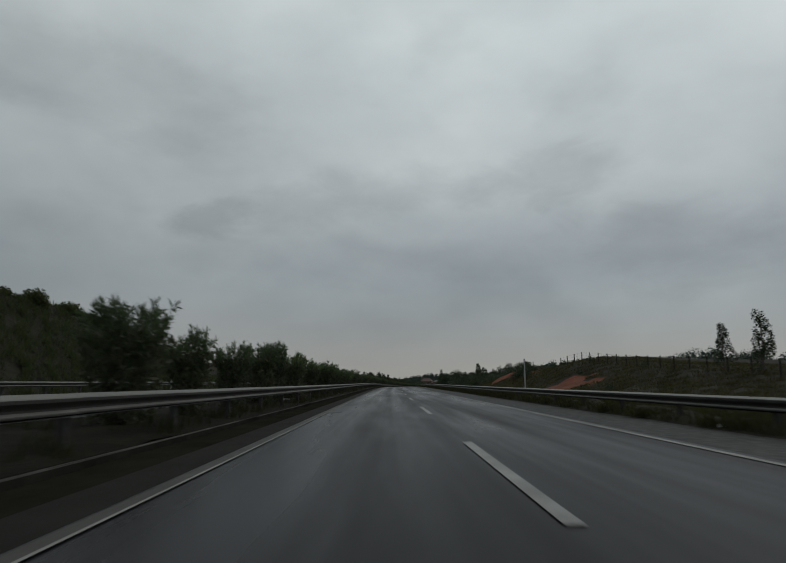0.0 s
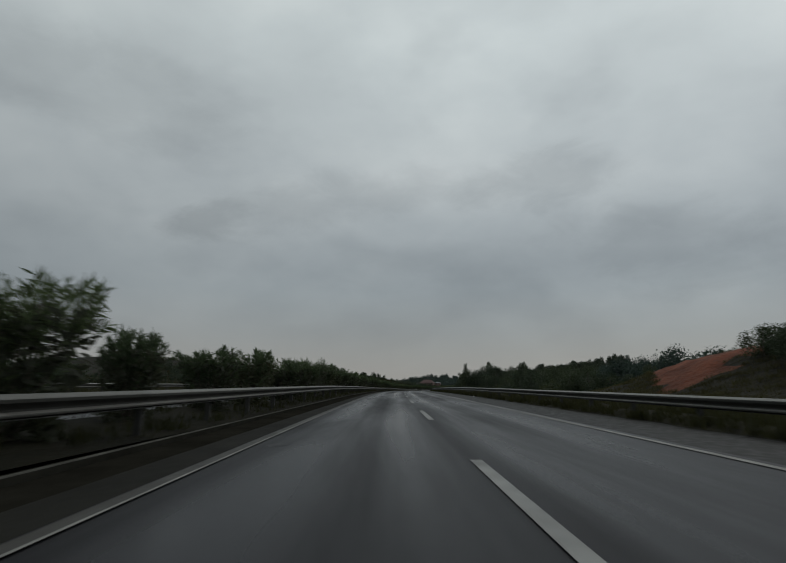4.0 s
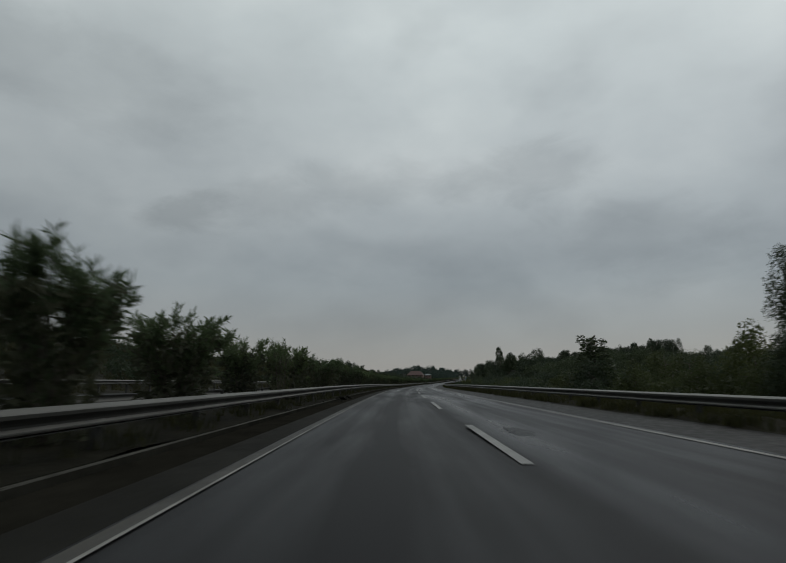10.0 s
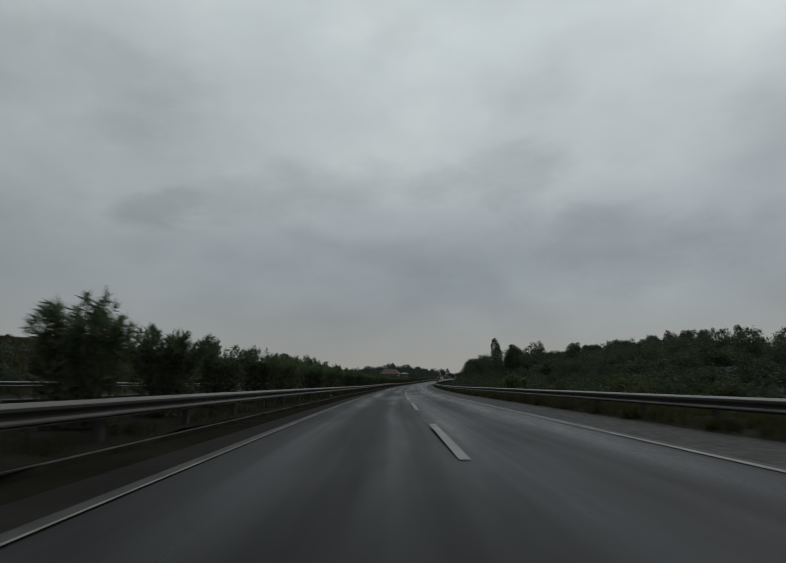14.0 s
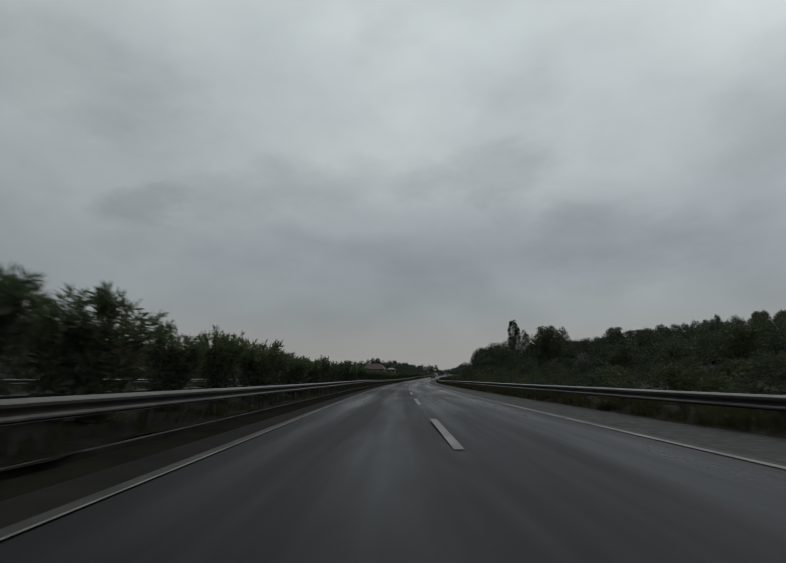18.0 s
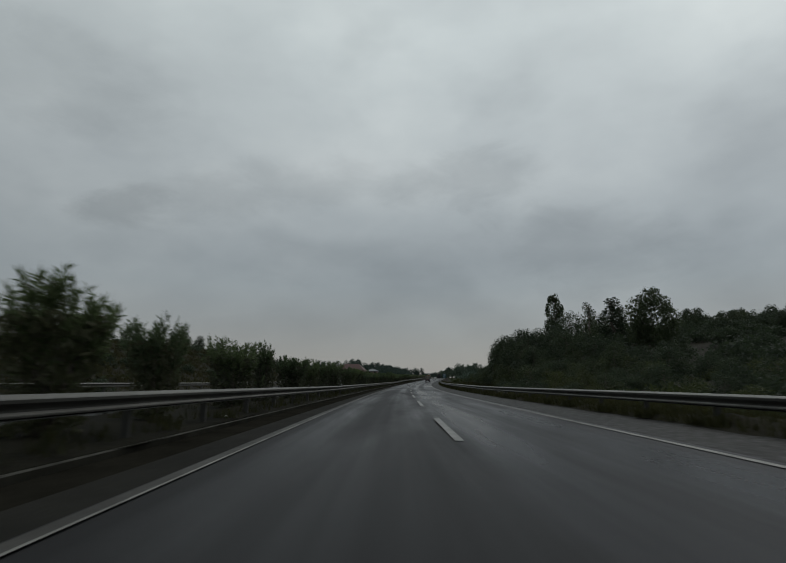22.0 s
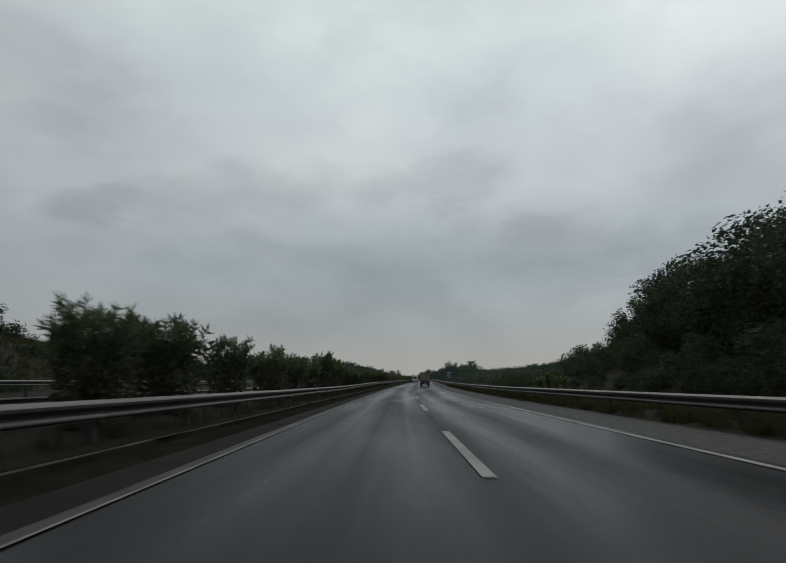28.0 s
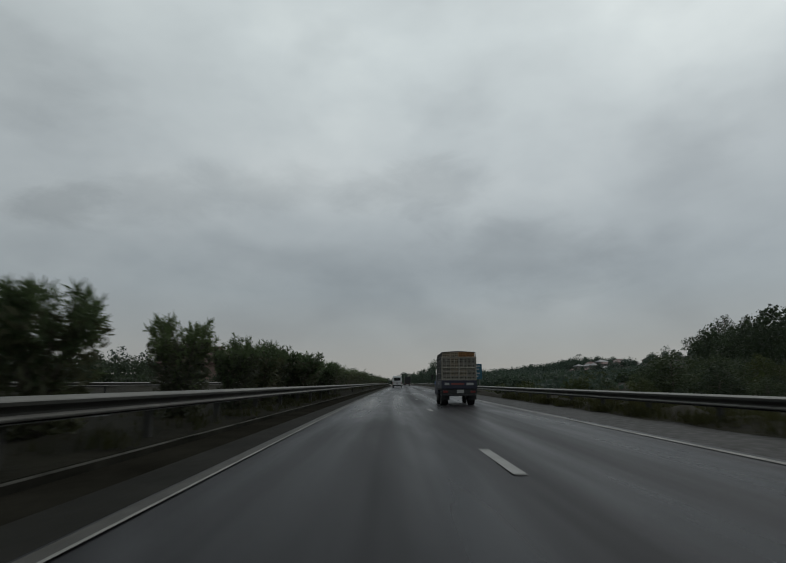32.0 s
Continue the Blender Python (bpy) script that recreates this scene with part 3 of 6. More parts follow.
tagged(new("pavement", ribbon("pavement", -3.2, -2.55, S0, S1, 4.0, -0.004, EDGE_ASPHALT)), "dirty asphalt margin inside the edge line", "margin", kind="structure")
tagged(new("road", ribbon("road", -21.4, -8.95, S0, S1, 4.0, np.linspace(0.22, -0.03, 9)[None, :], ASPHALT, "lane", 9)), "wet asphalt of the opposite carriageway", "road", kind="structure")


def build_kerb(l0, l1, z):
    s = np.arange(S0, S1 + 0.1, 4.0)
    prof = [(l0, -0.15), (l0 + 0.015, z - 0.02), (l0 - 0.02, z), (l1, z), (l1, -0.15)]
    v = np.concatenate([place(np.full(len(s), l), s, h) for l, h in prof])
    n, k = len(s), len(prof)
    f = [np.stack([np.arange(n - 1) + j * n, np.arange(n - 1) + j * n + 1, np.arange(n - 1) + (j + 1) * n + 1, np.arange(n - 1) + (j + 1) * n], -1) for j in range(k - 1)]
    me = raw_mesh("kerb", v, np.concatenate(f), [KERB, KERB_LIP])
    # only the lip is paler; face, top and back stay dark
    me.polygons.foreach_set("material_index", np.repeat([0, 1, 0, 0], n - 1).astype(np.int32))
    return me


tagged(new("kerb", build_kerb(-3.97, -4.04, 0.11)), "low weathered concrete kerb along the median", "kerb", kind="structure")


def soil_strip(name, l0, l1, z, seed, label, amp=0.06, cols=6, mat=None):
    """An uneven strip of soil beside the asphalt."""
    s = np.arange(S0, 1100, 1.6)
    ls = np.linspace(l0, l1, cols)
    rng = np.random.RandomState(seed)
    h = rng.normal(0, amp, (len(s), cols)) + 0.08 * np.sin(s / 5.3)[:, None] * np.sin(ls * 2)[None, :]
    h[:, 0] = np.minimum(h[:, 0], 0) * 0.3 - 0.02
    off = ls[None, :] + rng.normal(0, 0.10, (len(s), cols))
    v = place(off, s[:, None], z + np.abs(h) * np.sin(np.linspace(0, 3.0, cols))[None, :] + h * 0.3).reshape(-1, 3)
    i = (np.arange(len(s) - 1)[:, None] * cols + np.arange(cols - 1)[None, :]).ravel()
    me = raw_mesh(name, v, np.stack([i, i + 1, i + 1 + cols, i + cols], -1), mat or SOIL, True)
    return tagged(new(name, me), label, "verge", kind="structure")


soil_strip("verge", -4.06, -8.9, 0.11, 1, "dark bare soil of the planted median", 0.05, 8, MEDIAN_SOIL)
soil_strip("verge", 7.45, 9.4, np.array([[0.0, 0.05, 0.10, 0.12, 0.08, 0.0]]), 2, "muddy brown verge below the outer guard rail", 0.09, 6)
soil_strip("verge", -21.35, -26.5, np.array([[0.20, 0.18, 0.12, 0.06, 0.0, -0.1]]), 3, "muddy verge beyond the opposite carriageway", 0.07, 6)

# painted lines
tagged(part("edge_line", ribbon("edge_line", LEFT_LINE - 0.1, LEFT_LINE + 0.1, S0, S1, 2.0, 0.012, DIRTY_PAINT), DIRTY_PAINT, road), "mud-stained edge line beside the median")
tagged(part("edge_line", ribbon("edge_line", LEFT_LINE + 0.06, LEFT_LINE + 0.1, S0, S1, 2.0, 0.017, WORN_PAINT), WORN_PAINT, road), "cleaner strip of edge line paint")
tagged(part("edge_line", ribbon("edge_line", RIGHT_LINE - 0.075, RIGHT_LINE + 0.075, S0, S1, 2.0, 0.012, WORN_PAINT), WORN_PAINT, road), "worn white edge line beside the hard shoulder")


def dash_mesh():
    bm = bmesh.new()
    vs = [[bm.verts.new((x, y, 0.004)) for x in (-0.085, 0.085)] for y in (0, 2, 4, 6)]
    for a, b in zip(vs, vs[1:]):
        bm.faces.new((a[0], a[1], b[1], b[0]))
    return mesh_of("lane_dash", bm, PAINT)


DASH = dash_mesh()
for k in range(-8, 66):
    s = 4.45 + 15 * k
    part("lane_dash", DASH, PAINT, road, m=at(LANE_LINE, s, 0.010))

# ---- guard rails ----
def beam_mesh(length, lit_metal, lit_faces):
    """A W-beam seen from the road side at -x, with rolled lips and thickness."""
    prof = [(0.022, 0.157), (0.0, 0.153), (-0.07, 0.110), (-0.08, 0.094), (-0.08, 0.05), (-0.03, 0.0), (-0.012, -0.03), (-0.014, -0.058), (-0.066, -0.092), (-0.08, -0.104), (-0.08, -0.122), (-0.02, -0.145), (-0.042, -0.150), (-0.042, -0.160), (0.0, -0.162)]
    inner = [(x + 0.012, z) for x, z in reversed(prof)]
    ring = prof + inner
    bm = bmesh.new()
    a = [bm.verts.new((x, -0.03, z)) for x, z in ring]
    b = [bm.verts.new((x, length + 0.03, z)) for x, z in ring]
    n = len(ring)
    for i in range(n):
        bm.faces.new((a[i], a[(i + 1) % n], b[(i + 1) % n], b[i]))
    bmesh.ops.recalc_face_normals(bm, faces=bm.faces)
    bm.faces.ensure_lookup_table()
    # light painted in: sky-facing slopes, lips and back paler, other faces darker
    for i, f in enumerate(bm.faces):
        f.material_index = 0 if i in lit_faces or i > 16 else 1
    return mesh_of("beam", bm, [lit_metal, SHADED_ZINC])


def rail_post_mesh():
    bm = bmesh.new()
    box(bm, (0.13, 0.12, 1.06), (0.13, 0, -0.40), 0.008)
    return mesh_of("post", bm, POST)


def rail_block_mesh():
    bm = bmesh.new()
    box(bm, (0.07, 0.15, 0.30), (0.035, 0, 0.0), 0.01)
    for z in (0.06, -0.06):
        tube(bm, (-0.03, 0, z), (0.0, 0, z), 0.02, sides=6)
    return mesh_of("spacer_block", bm, POST)


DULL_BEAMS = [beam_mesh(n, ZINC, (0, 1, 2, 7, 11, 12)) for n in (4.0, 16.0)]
BRIGHT_BEAMS = [beam_mesh(n, BRIGHT_ZINC, (0, 1, 7)) for n in (4.0, 16.0)]
RAIL_POST, RAIL_BLOCK = rail_post_mesh(), rail_block_mesh()


def guard_rail(l, facing, height, s0, s1, label, blocks=True, beams=DULL_BEAMS):
    rail = thing("guard_rail", label, "guard rail", "guard rails along the motorway")
    rng = random.Random(int(abs(l) * 10))
    s = s0
    while s < s1:
        near = s < 640
        step = 4.0 if near else 16.0
        z, z_next = height(s), height(s + step)
        flip = Matrix.Identity(4) if facing > 0 else Matrix.Translation((0, step, 0)) @ Matrix.Rotation(math.pi, 4, "Z")
        m = Matrix.Translation(place(l, s, z + rng.uniform(-0.003, 0.003))) @ Matrix.Rotation(-float(heading(s + step / 2)), 4, "Z") @ Matrix.Rotation(math.atan2(float(place(l, s + step)[2] - place(l, s)[2]) + z_next - z, step), 4, "X") @ flip
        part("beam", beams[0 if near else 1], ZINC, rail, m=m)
        f = Matrix.Identity(4) if facing > 0 else Matrix.Rotation(math.pi, 4, "Z")
        part("post", RAIL_POST, POST, rail, m=at(l, s, z, rng.uniform(-2, 2)) @ f)
        if blocks and near:
            part("spacer_block", RAIL_BLOCK, POST, rail, m=at(l, s, z) @ f)
        s += step
    return rail


# the rails sink and rise a little along the way
OUTER_RAIL = lambda s: 0.575 + float(np.interp(s, [12, 50, 125, 165, 205, 240, 315, 352, 392, 430, 465, 495, 565, 590, 612], [0.03, 0.02, 0.05, 0.06, 0.0, 0.01, 0.06, 0.03, 0.06, 0.06, -0.01, 0.07, 0.02, 0.04, 0.06]))
MEDIAN_RAIL = lambda s: 0.60 + 0.85 * float(np.interp(s, [6, 44, 119, 156, 193, 230, 305, 343, 380, 417, 455, 483, 529, 548, 567, 604], [0.19, 0.18, 0.25, 0.13, 0.0, 0.06, 0.07, 0.08, 0.09, 0.20, 0.06, 0.08, 0.05, 0.01, 0.0, 0.19]))
guard_rail(7.9, 1, OUTER_RAIL, -40, 1080, "weathered galvanised steel guard rail on the outer verge", beams=BRIGHT_BEAMS)
guard_rail(-4.5, -1, MEDIAN_RAIL, -40, 1080, "weathered galvanised steel guard rail along the planted median")
guard_rail(-9.25, 1, lambda s: 0.50, -40, 700, "galvanised steel guard rail on the far side of the median", False)
guard_rail(-21.7, -1, lambda s: float(np.interp(s, [44, 200, 282, 370, 480, 555, 595], [0.97, 1.02, 1.09, 0.91, 0.87, 1.02, 0.98])), -40, 860, "pale galvanised guard rail beyond the opposite carriageway", False, BRIGHT_BEAMS)

# ---- oleanders of the median: place along the road, height, width ----
OLEANDERS_1 = [(13.1, 3.1, 2.0), (17.2, 2.8, 1.5), (21.8, 2.7, 1.4), (25.8, 2.95, 1.6), (29.0, 3.25, 1.5), (34.7, 3.0, 1.6), (38.4, 2.9, 1.7), (43.6, 2.9, 1.5), (49.7, 3.0, 2.1), (54.1, 3.0, 2.1), (60.2, 2.8, 1.7), (65.2, 3.0, 2.0), (70.1, 2.8, 2.3), (75.8, 2.9, 1.2), (81.1, 2.5, 1.4), (86.7, 3.1, 2.5), (91.8, 2.6, 1.7), (97.8, 2.5, 2.1), (103.6, 2.7, 2.3), (109.1, 2.5, 2.2), (114.3, 2.8, 2.0), (120.4, 2.8, 1.8), (125.7, 3.3, 1.1), (129.1, 3.2, 2.2), (133.4, 3.2, 2.0), (139.0, 2.6, 1.2), (145.8, 3.2, 2.2), (150.1, 3.0, 2.4), (156.5, 2.9, 2.0), (164.3, 3.1, 2.1), (168.8, 3.0, 1.8), (173.0, 2.6, 1.8)]
OLEANDERS_2 = [(177.6, 3.0, 2.0), (182.2, 2.7, 0.8), (185.9, 2.9, 1.7), (189.9, 3.2, 2.0), (195.0, 2.8, 2.5), (200.9, 3.55, 2.1), (206.6, 3.05, 2.3), (212.3, 2.8, 1.6), (219.4, 3.1, 0.7), (222.1, 3.2, 2.5), (227.4, 2.9, 1.5), (231.6, 2.6, 1.2), (236.5, 3.0, 2.5), (240.2, 3.1, 2.3), (246.3, 3.0, 1.9), (251.4, 2.6, 1.3), (259.0, 3.1, 2.7), (263.6, 2.7, 1.2), (268.4, 2.8, 1.8), (272.5, 2.8, 2.3), (278.0, 2.9, 2.0), (282.8, 2.8, 2.1), (288.3, 2.7, 2.1), (294.3, 2.9, 2.0), (299.0, 2.8, 1.9), (304.3, 2.9, 1.8), (309.9, 2.8, 2.3), (315.3, 2.9, 2.2), (319.3, 2.8, 1.8), (324.1, 3.1, 1.9)]
OLEANDERS_3 = [(332.6, 2.8, 1.7), (337.2, 3.0, 2.5), (343.6, 2.9, 1.7), (348.7, 3.0, 2.3), (353.1, 3.1, 2.7), (357.9, 2.8, 1.7), (362.2, 3.1, 1.7), (366.4, 3.0, 2.0), (370.8, 2.8, 2.0), (375.3, 2.7, 2.4), (381.3, 2.6, 1.8), (387.7, 3.0, 1.7), (392.8, 2.7, 2.0), (398.6, 2.7, 1.8), (405.8, 3.25, 1.7), (412.0, 2.6, 1.8), (416.8, 2.8, 1.7), (424.0, 3.15, 2.0), (428.5, 2.85, 1.4), (435.3, 2.8, 1.8), (442.1, 3.1, 1.4), (446.7, 2.7, 1.8), (450.4, 2.6, 1.6), (455.1, 2.85, 1.6), (459.8, 2.9, 1.3), (465.5, 3.0, 2.1), (470.7, 2.9, 2.0), (478.2, 2.85, 1.4), (482.6, 2.9, 2.0), (488.1, 2.95, 2.3)]
OLEANDERS_4 = [(493.6, 3.0, 2.1), (498.4, 2.7, 2.6), (504.0, 3.0, 2.3), (510.1, 2.8, 2.2), (514.7, 2.6, 1.9), (520.2, 2.6, 1.8), (526.1, 3.0, 1.8), (529.7, 2.6, 1.8), (534.5, 2.9, 1.8), (538.6, 3.1, 2.4), (544.6, 2.9, 1.7), (551.9, 3.0, 2.2), (556.5, 2.8, 1.9), (561.9, 2.7, 1.6), (569.2, 3.7, 1.7), (574.2, 3.35, 2.4), (579.9, 3.2, 1.8), (584.5, 2.6, 2.6), (589.0, 3.2, 2.1), (594.6, 2.8, 2.0), (600.3, 2.5, 1.3), (607.7, 3.1, 2.2), (613.5, 3.0, 1.8), (618.8, 2.9, 1.7)]


def oleander(seed, leaves_n):
    """A vase-shaped shrub of many stems, 3 m high and 2.2 m wide, with narrow leaves in whorls at the ends."""
    rng = np.random.RandomState(seed)
    bm = bmesh.new()
    tips, mids = [], []
    for k in range(rng.randint(13, 17)):
        a = 2 * np.pi * k / 9 + rng.uniform(-0.3, 0.3)
        lean = rng.uniform(0.3, 1.15)
        p0 = np.array([0.12 * np.cos(a), 0.12 * np.sin(a), 0])
        p1 = p0 + [0.35 * lean * np.cos(a), 0.35 * lean * np.sin(a), 0.9]
        top = rng.uniform(0.78, 1.0) * (1 - 0.16 * lean)
        p2 = np.array([0.92 * lean * np.cos(a), 0.92 * lean * np.sin(a), 2.5 * top])
        tube(bm, p0, p1, 0.03, 0.022, 5, False)
        tube(bm, p1, p2, 0.022, 0.010, 5, False)
        for j in range(6):
            q = p1 + (p2 - p1) * rng.uniform(0.3, 1.0)
            b = a + rng.uniform(-1.3, 1.3)
            r = rng.uniform(0.2, 0.55)
            e = q + [r * np.cos(b), r * np.sin(b), rng.uniform(0.2, 0.55)]
            e[2] = min(e[2], 3.0)
            tube(bm, q, e, 0.009, 0.005, 3, False)
            tips.append(e)
            mids.append((q + e) / 2)
        tips.append(p2 + [0, 0, 0.25])
        for u in (0.45, 0.6, 0.75):
            mids.append(p0 + (p2 - p0) * u + rng.normal(0, 0.22, 3))
    stems = mesh_of("branch_frame", bm, BARK)
    tips, mids = np.array(tips), np.array(mids)
    # whorls of narrow leaves round every twig end, pointing out and up
    per = max(4, leaves_n // (len(tips) + len(mids) // 2))
    ends = np.concatenate([tips.repeat(per, 0), mids.repeat(max(per // 2, 2), 0)])
    n = len(ends)
    out = ends * [1.0, 1.0, 0.45] + [0, 0, 0.35]
    out /= np.linalg.norm(out, axis=1)[:, None]
    d = out * 0.55 + rng.normal(0, 0.52, (n, 3))
    d /= np.linalg.norm(d, axis=1)[:, None]
    ln = rng.uniform(0.15, 0.29, n)[:, None]
    foot = ends - out * rng.uniform(0, 0.26, (n, 1))
    side = np.cross(d, rng.normal(size=(n, 3)))
    side /= np.linalg.norm(side, axis=1)[:, None] + 1e-6
    v = np.stack([foot, foot + d * ln * 0.45 + side * ln * 0.085, foot + d * ln, foot + d * ln * 0.45 - side * ln * 0.085], 1)
    v = np.clip(v, (-1.5, -1.5, 0.1), (1.5, 1.5, 3.15)).reshape(-1, 3)
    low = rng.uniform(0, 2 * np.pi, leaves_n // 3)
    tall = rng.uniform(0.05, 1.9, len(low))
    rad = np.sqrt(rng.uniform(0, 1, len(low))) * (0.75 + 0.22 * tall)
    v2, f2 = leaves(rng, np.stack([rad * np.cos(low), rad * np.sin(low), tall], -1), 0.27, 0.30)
    return stems, raw_mesh("foliage", v, np.arange(4 * n).reshape(-1, 4), OLEANDER), raw_mesh("undergrowth", v2, f2, SHADED_LEAF)


SHRUBS = [oleander(40 + i, 3400) for i in range(6)]
FAR_SHRUBS = [oleander(80 + i, 800) for i in range(4)]
THIN = [oleander(60 + i, 1200) for i in range(3)]


def add_oleander(l, s, h, w, k, thin=False):
    kinds = THIN if thin else SHRUBS if s < 650 else FAR_SHRUBS
    stems, fol, low = kinds[k % len(kinds)]
    m = at(l, s, 0.1, k * 67 % 360) @ Matrix.Diagonal((w / 2.3, w / 2.3, h / 2.83, 1))
    ob = thing("oleander", "sparse young oleander with bare lower stems" if thin else "bushy dark green oleander planted in the median", "shrub", "oleanders in the median", m=m)
    part("branch_frame", stems, BARK, ob)
    part("foliage", fol, OLEANDER, ob)
    part("undergrowth", low, SHADED_LEAF, ob, "shaded dull lower leaves")


dice = random.Random(5)
ROW = [*OLEANDERS_1, *OLEANDERS_2, *OLEANDERS_3, *OLEANDERS_4]
for k, (s, h, w) in enumerate(ROW):
    add_oleander(-6.3 + dice.uniform(-0.3, 0.3), s, max(h, 2.85) if 126 < s < 192 else h * 1.03, max(w * (1.28 if 126 < s < 192 else 1.04), 1.3), k * 5 + 1, w < 1.15)
s = ROW[-1][0] + 4.5
k = 0
while s < 1010:
    add_oleander(-6.4 + dice.uniform(-0.5, 0.5), s, dice.uniform(2.4, 3.3), dice.uniform(2.2, 3.2), k)
    s += dice.uniform(2.6, 4.2)
    k += 1


# ---- trees ----
def tree_mesh(seed, height, crown_w, crown_low, clumps, count, leaf, mat, slim=False):
    """Tapered trunk with limbs and a ragged crown of leafy lumps; returns its two meshes."""
    rng = np.random.RandomState(seed)
    bm = bmesh.new()
    knots = [np.zeros(3)]
    for i in range(1, 6):
        knots.append(np.array([rng.normal(0, 0.02 * height), rng.normal(0, 0.02 * height), height * 0.86 * i / 5]))
    r = height * 0.018
    for i in range(5):
        tube(bm, knots[i], knots[i + 1], r * (1 - i * 0.17), r * (1 - (i + 1) * 0.17), 7, False)
    lumps = []
    for i in range(clumps):
        x = (i + rng.uniform(0, 1)) / clumps
        u = crown_low + (1 - crown_low) * x
        base = np.array([np.interp(u * 0.86, np.linspace(0, 0.86, 6), [q[j] for q in knots]) for j in range(2)] + [u * height * 0.84])
        wide = crown_w * 0.5 * (np.sqrt(max(1 - (2 * x - 0.8) ** 2 / 1.7, 0.06)) if not slim else (1.05 - 0.72 * x))
        a = i * 2.4 + rng.uniform(-0.5, 0.5)
        size = crown_w * (rng.uniform(0.10, 0.22) if slim else rng.uniform(0.15, 0.32)) * (1 - 0.4 * x)
        rad = max(wide * rng.uniform(0.55, 1.0) - size * 0.5, 0)
        tip = base + [rad * np.cos(a), rad * np.sin(a), rng.uniform(-0.02, 0.06) * height]
        tip[2] = min(tip[2], height - size * 0.7)
        tube(bm, base * [1, 1, 0.9], tip, r * 0.35, r * 0.1, 4, False)
        lumps.append((tip, np.array([size, size * rng.uniform(0.8, 1.2), size * rng.uniform(0.8, 1.25) * (2.2 if slim else 1.0)])))
    trunk = mesh_of("trunk", bm, BARK)
    v, f = foliage(rng, lumps, count, leaf)
    return trunk, raw_mesh("crown", v, f, mat)


BROAD = [tree_mesh(100 + i, 9.0, 7.0, 0.16, 21, 3700, 0.24, WOOD_LEAF) for i in range(6)]
TALL = [tree_mesh(120 + i, 13.0, 6.0, 0.34, 17, 3300, 0.27, WOOD_LEAF) for i in range(4)]
SLIM = [tree_mesh(140 + i, 10.0, 3.4, 0.2, 18, 2200, 0.22, WOOD_LEAF, True) for i in range(3)]
FINE = [tree_mesh(150, 10.0, 3.8, 0.12, 34, 15000, 0.105, WOOD_LEAF, True)]
SCRUB = [tree_mesh(160 + i, 4.2, 4.6, 0.05, 14, 2300, 0.175, WOOD_LEAF) for i in range(5)]
YOUNG = [tree_mesh(180 + i, 4.2, 4.6, 0.05, 12, 1800, 0.19, BRIGHT_LEAF) for i in range(3)]
DENSE = [tree_mesh(212, 9.0, 7.0, 0.3, 22, 5200, 0.32, WOOD_LEAF)]
TUFT = [tree_mesh(200, 13.0, 5.4, 0.46, 18, 2000, 0.42, WOOD_LEAF)]


def add_tree(kind, l, s, h, k, label, name="tree", group="", wide=1.0, base=9.0):
    meshes = kind[k % len(kind)]
    z = float(level(l, s))
    m = at(l, s, z - 0.15, k * 83 % 360) @ Matrix.Diagonal((h / base * wide, h / base * wide, h / base, 1))
    ob = thing(name, label, "shrub" if name == "shrub" else "tree", group, m=m)
    part("trunk", meshes[0], BARK, ob)
    part("crown", meshes[1], WOOD_LEAF, ob)
    return ob


# ---- roadside growth and woods on the outer side ----
dice = random.Random(9)
GROWTH = 0


def grow(kind, base, l, s, h, label, name="tree", group="", wide=1.0):
    global GROWTH
    GROWTH += 1
    return add_tree(kind, l, s, h, GROWTH, label, name, group, wide, base)


# slim trees on the grass before the bank
for l, s, h in ((28.5, 43.0, 5.4), (27.5, 46.5, 4.6), (30.5, 40.5, 4.8), (31.0, 38.5, 3.8)):
    grow(SLIM, 10.0, l, s, h, "slim young eucalyptus standing in wet grass", wide=1.3)
# dark bushes on the bank
for l, s, h in ((25.0, 107.5, 1.9), (25.6, 109.5, 2.3), (26.2, 111.5, 2.1), (26.6, 113.5, 2.4), (27.2, 115.5, 2.2), (27.8, 117.5, 2.0), (28.4, 119.5, 1.7), (25.2, 112.5, 2.4), (26.0, 116.5, 2.4), (24.6, 110.0, 2.0), (28.6, 114.5, 1.4), (26.0, 134.5, 1.5), (24.5, 136.5, 1.4), (26.5, 87, 0.9), (25.8, 90, 0.8), (27.5, 78, 0.8), (24, 72, 0.9), (27, 60, 1.0), (20, 52, 0.9), (21, 142, 2.2), (26, 146, 2.6)):
    grow(SCRUB, 4.2, l, s, h, "dark low bush on the earth bank", "shrub", "bushes on the bank", 1.15)
grow(SLIM, 10.0, 29.3, 118.5, 1.9, "thin dark conifer on the crest of the bank", wide=0.7)
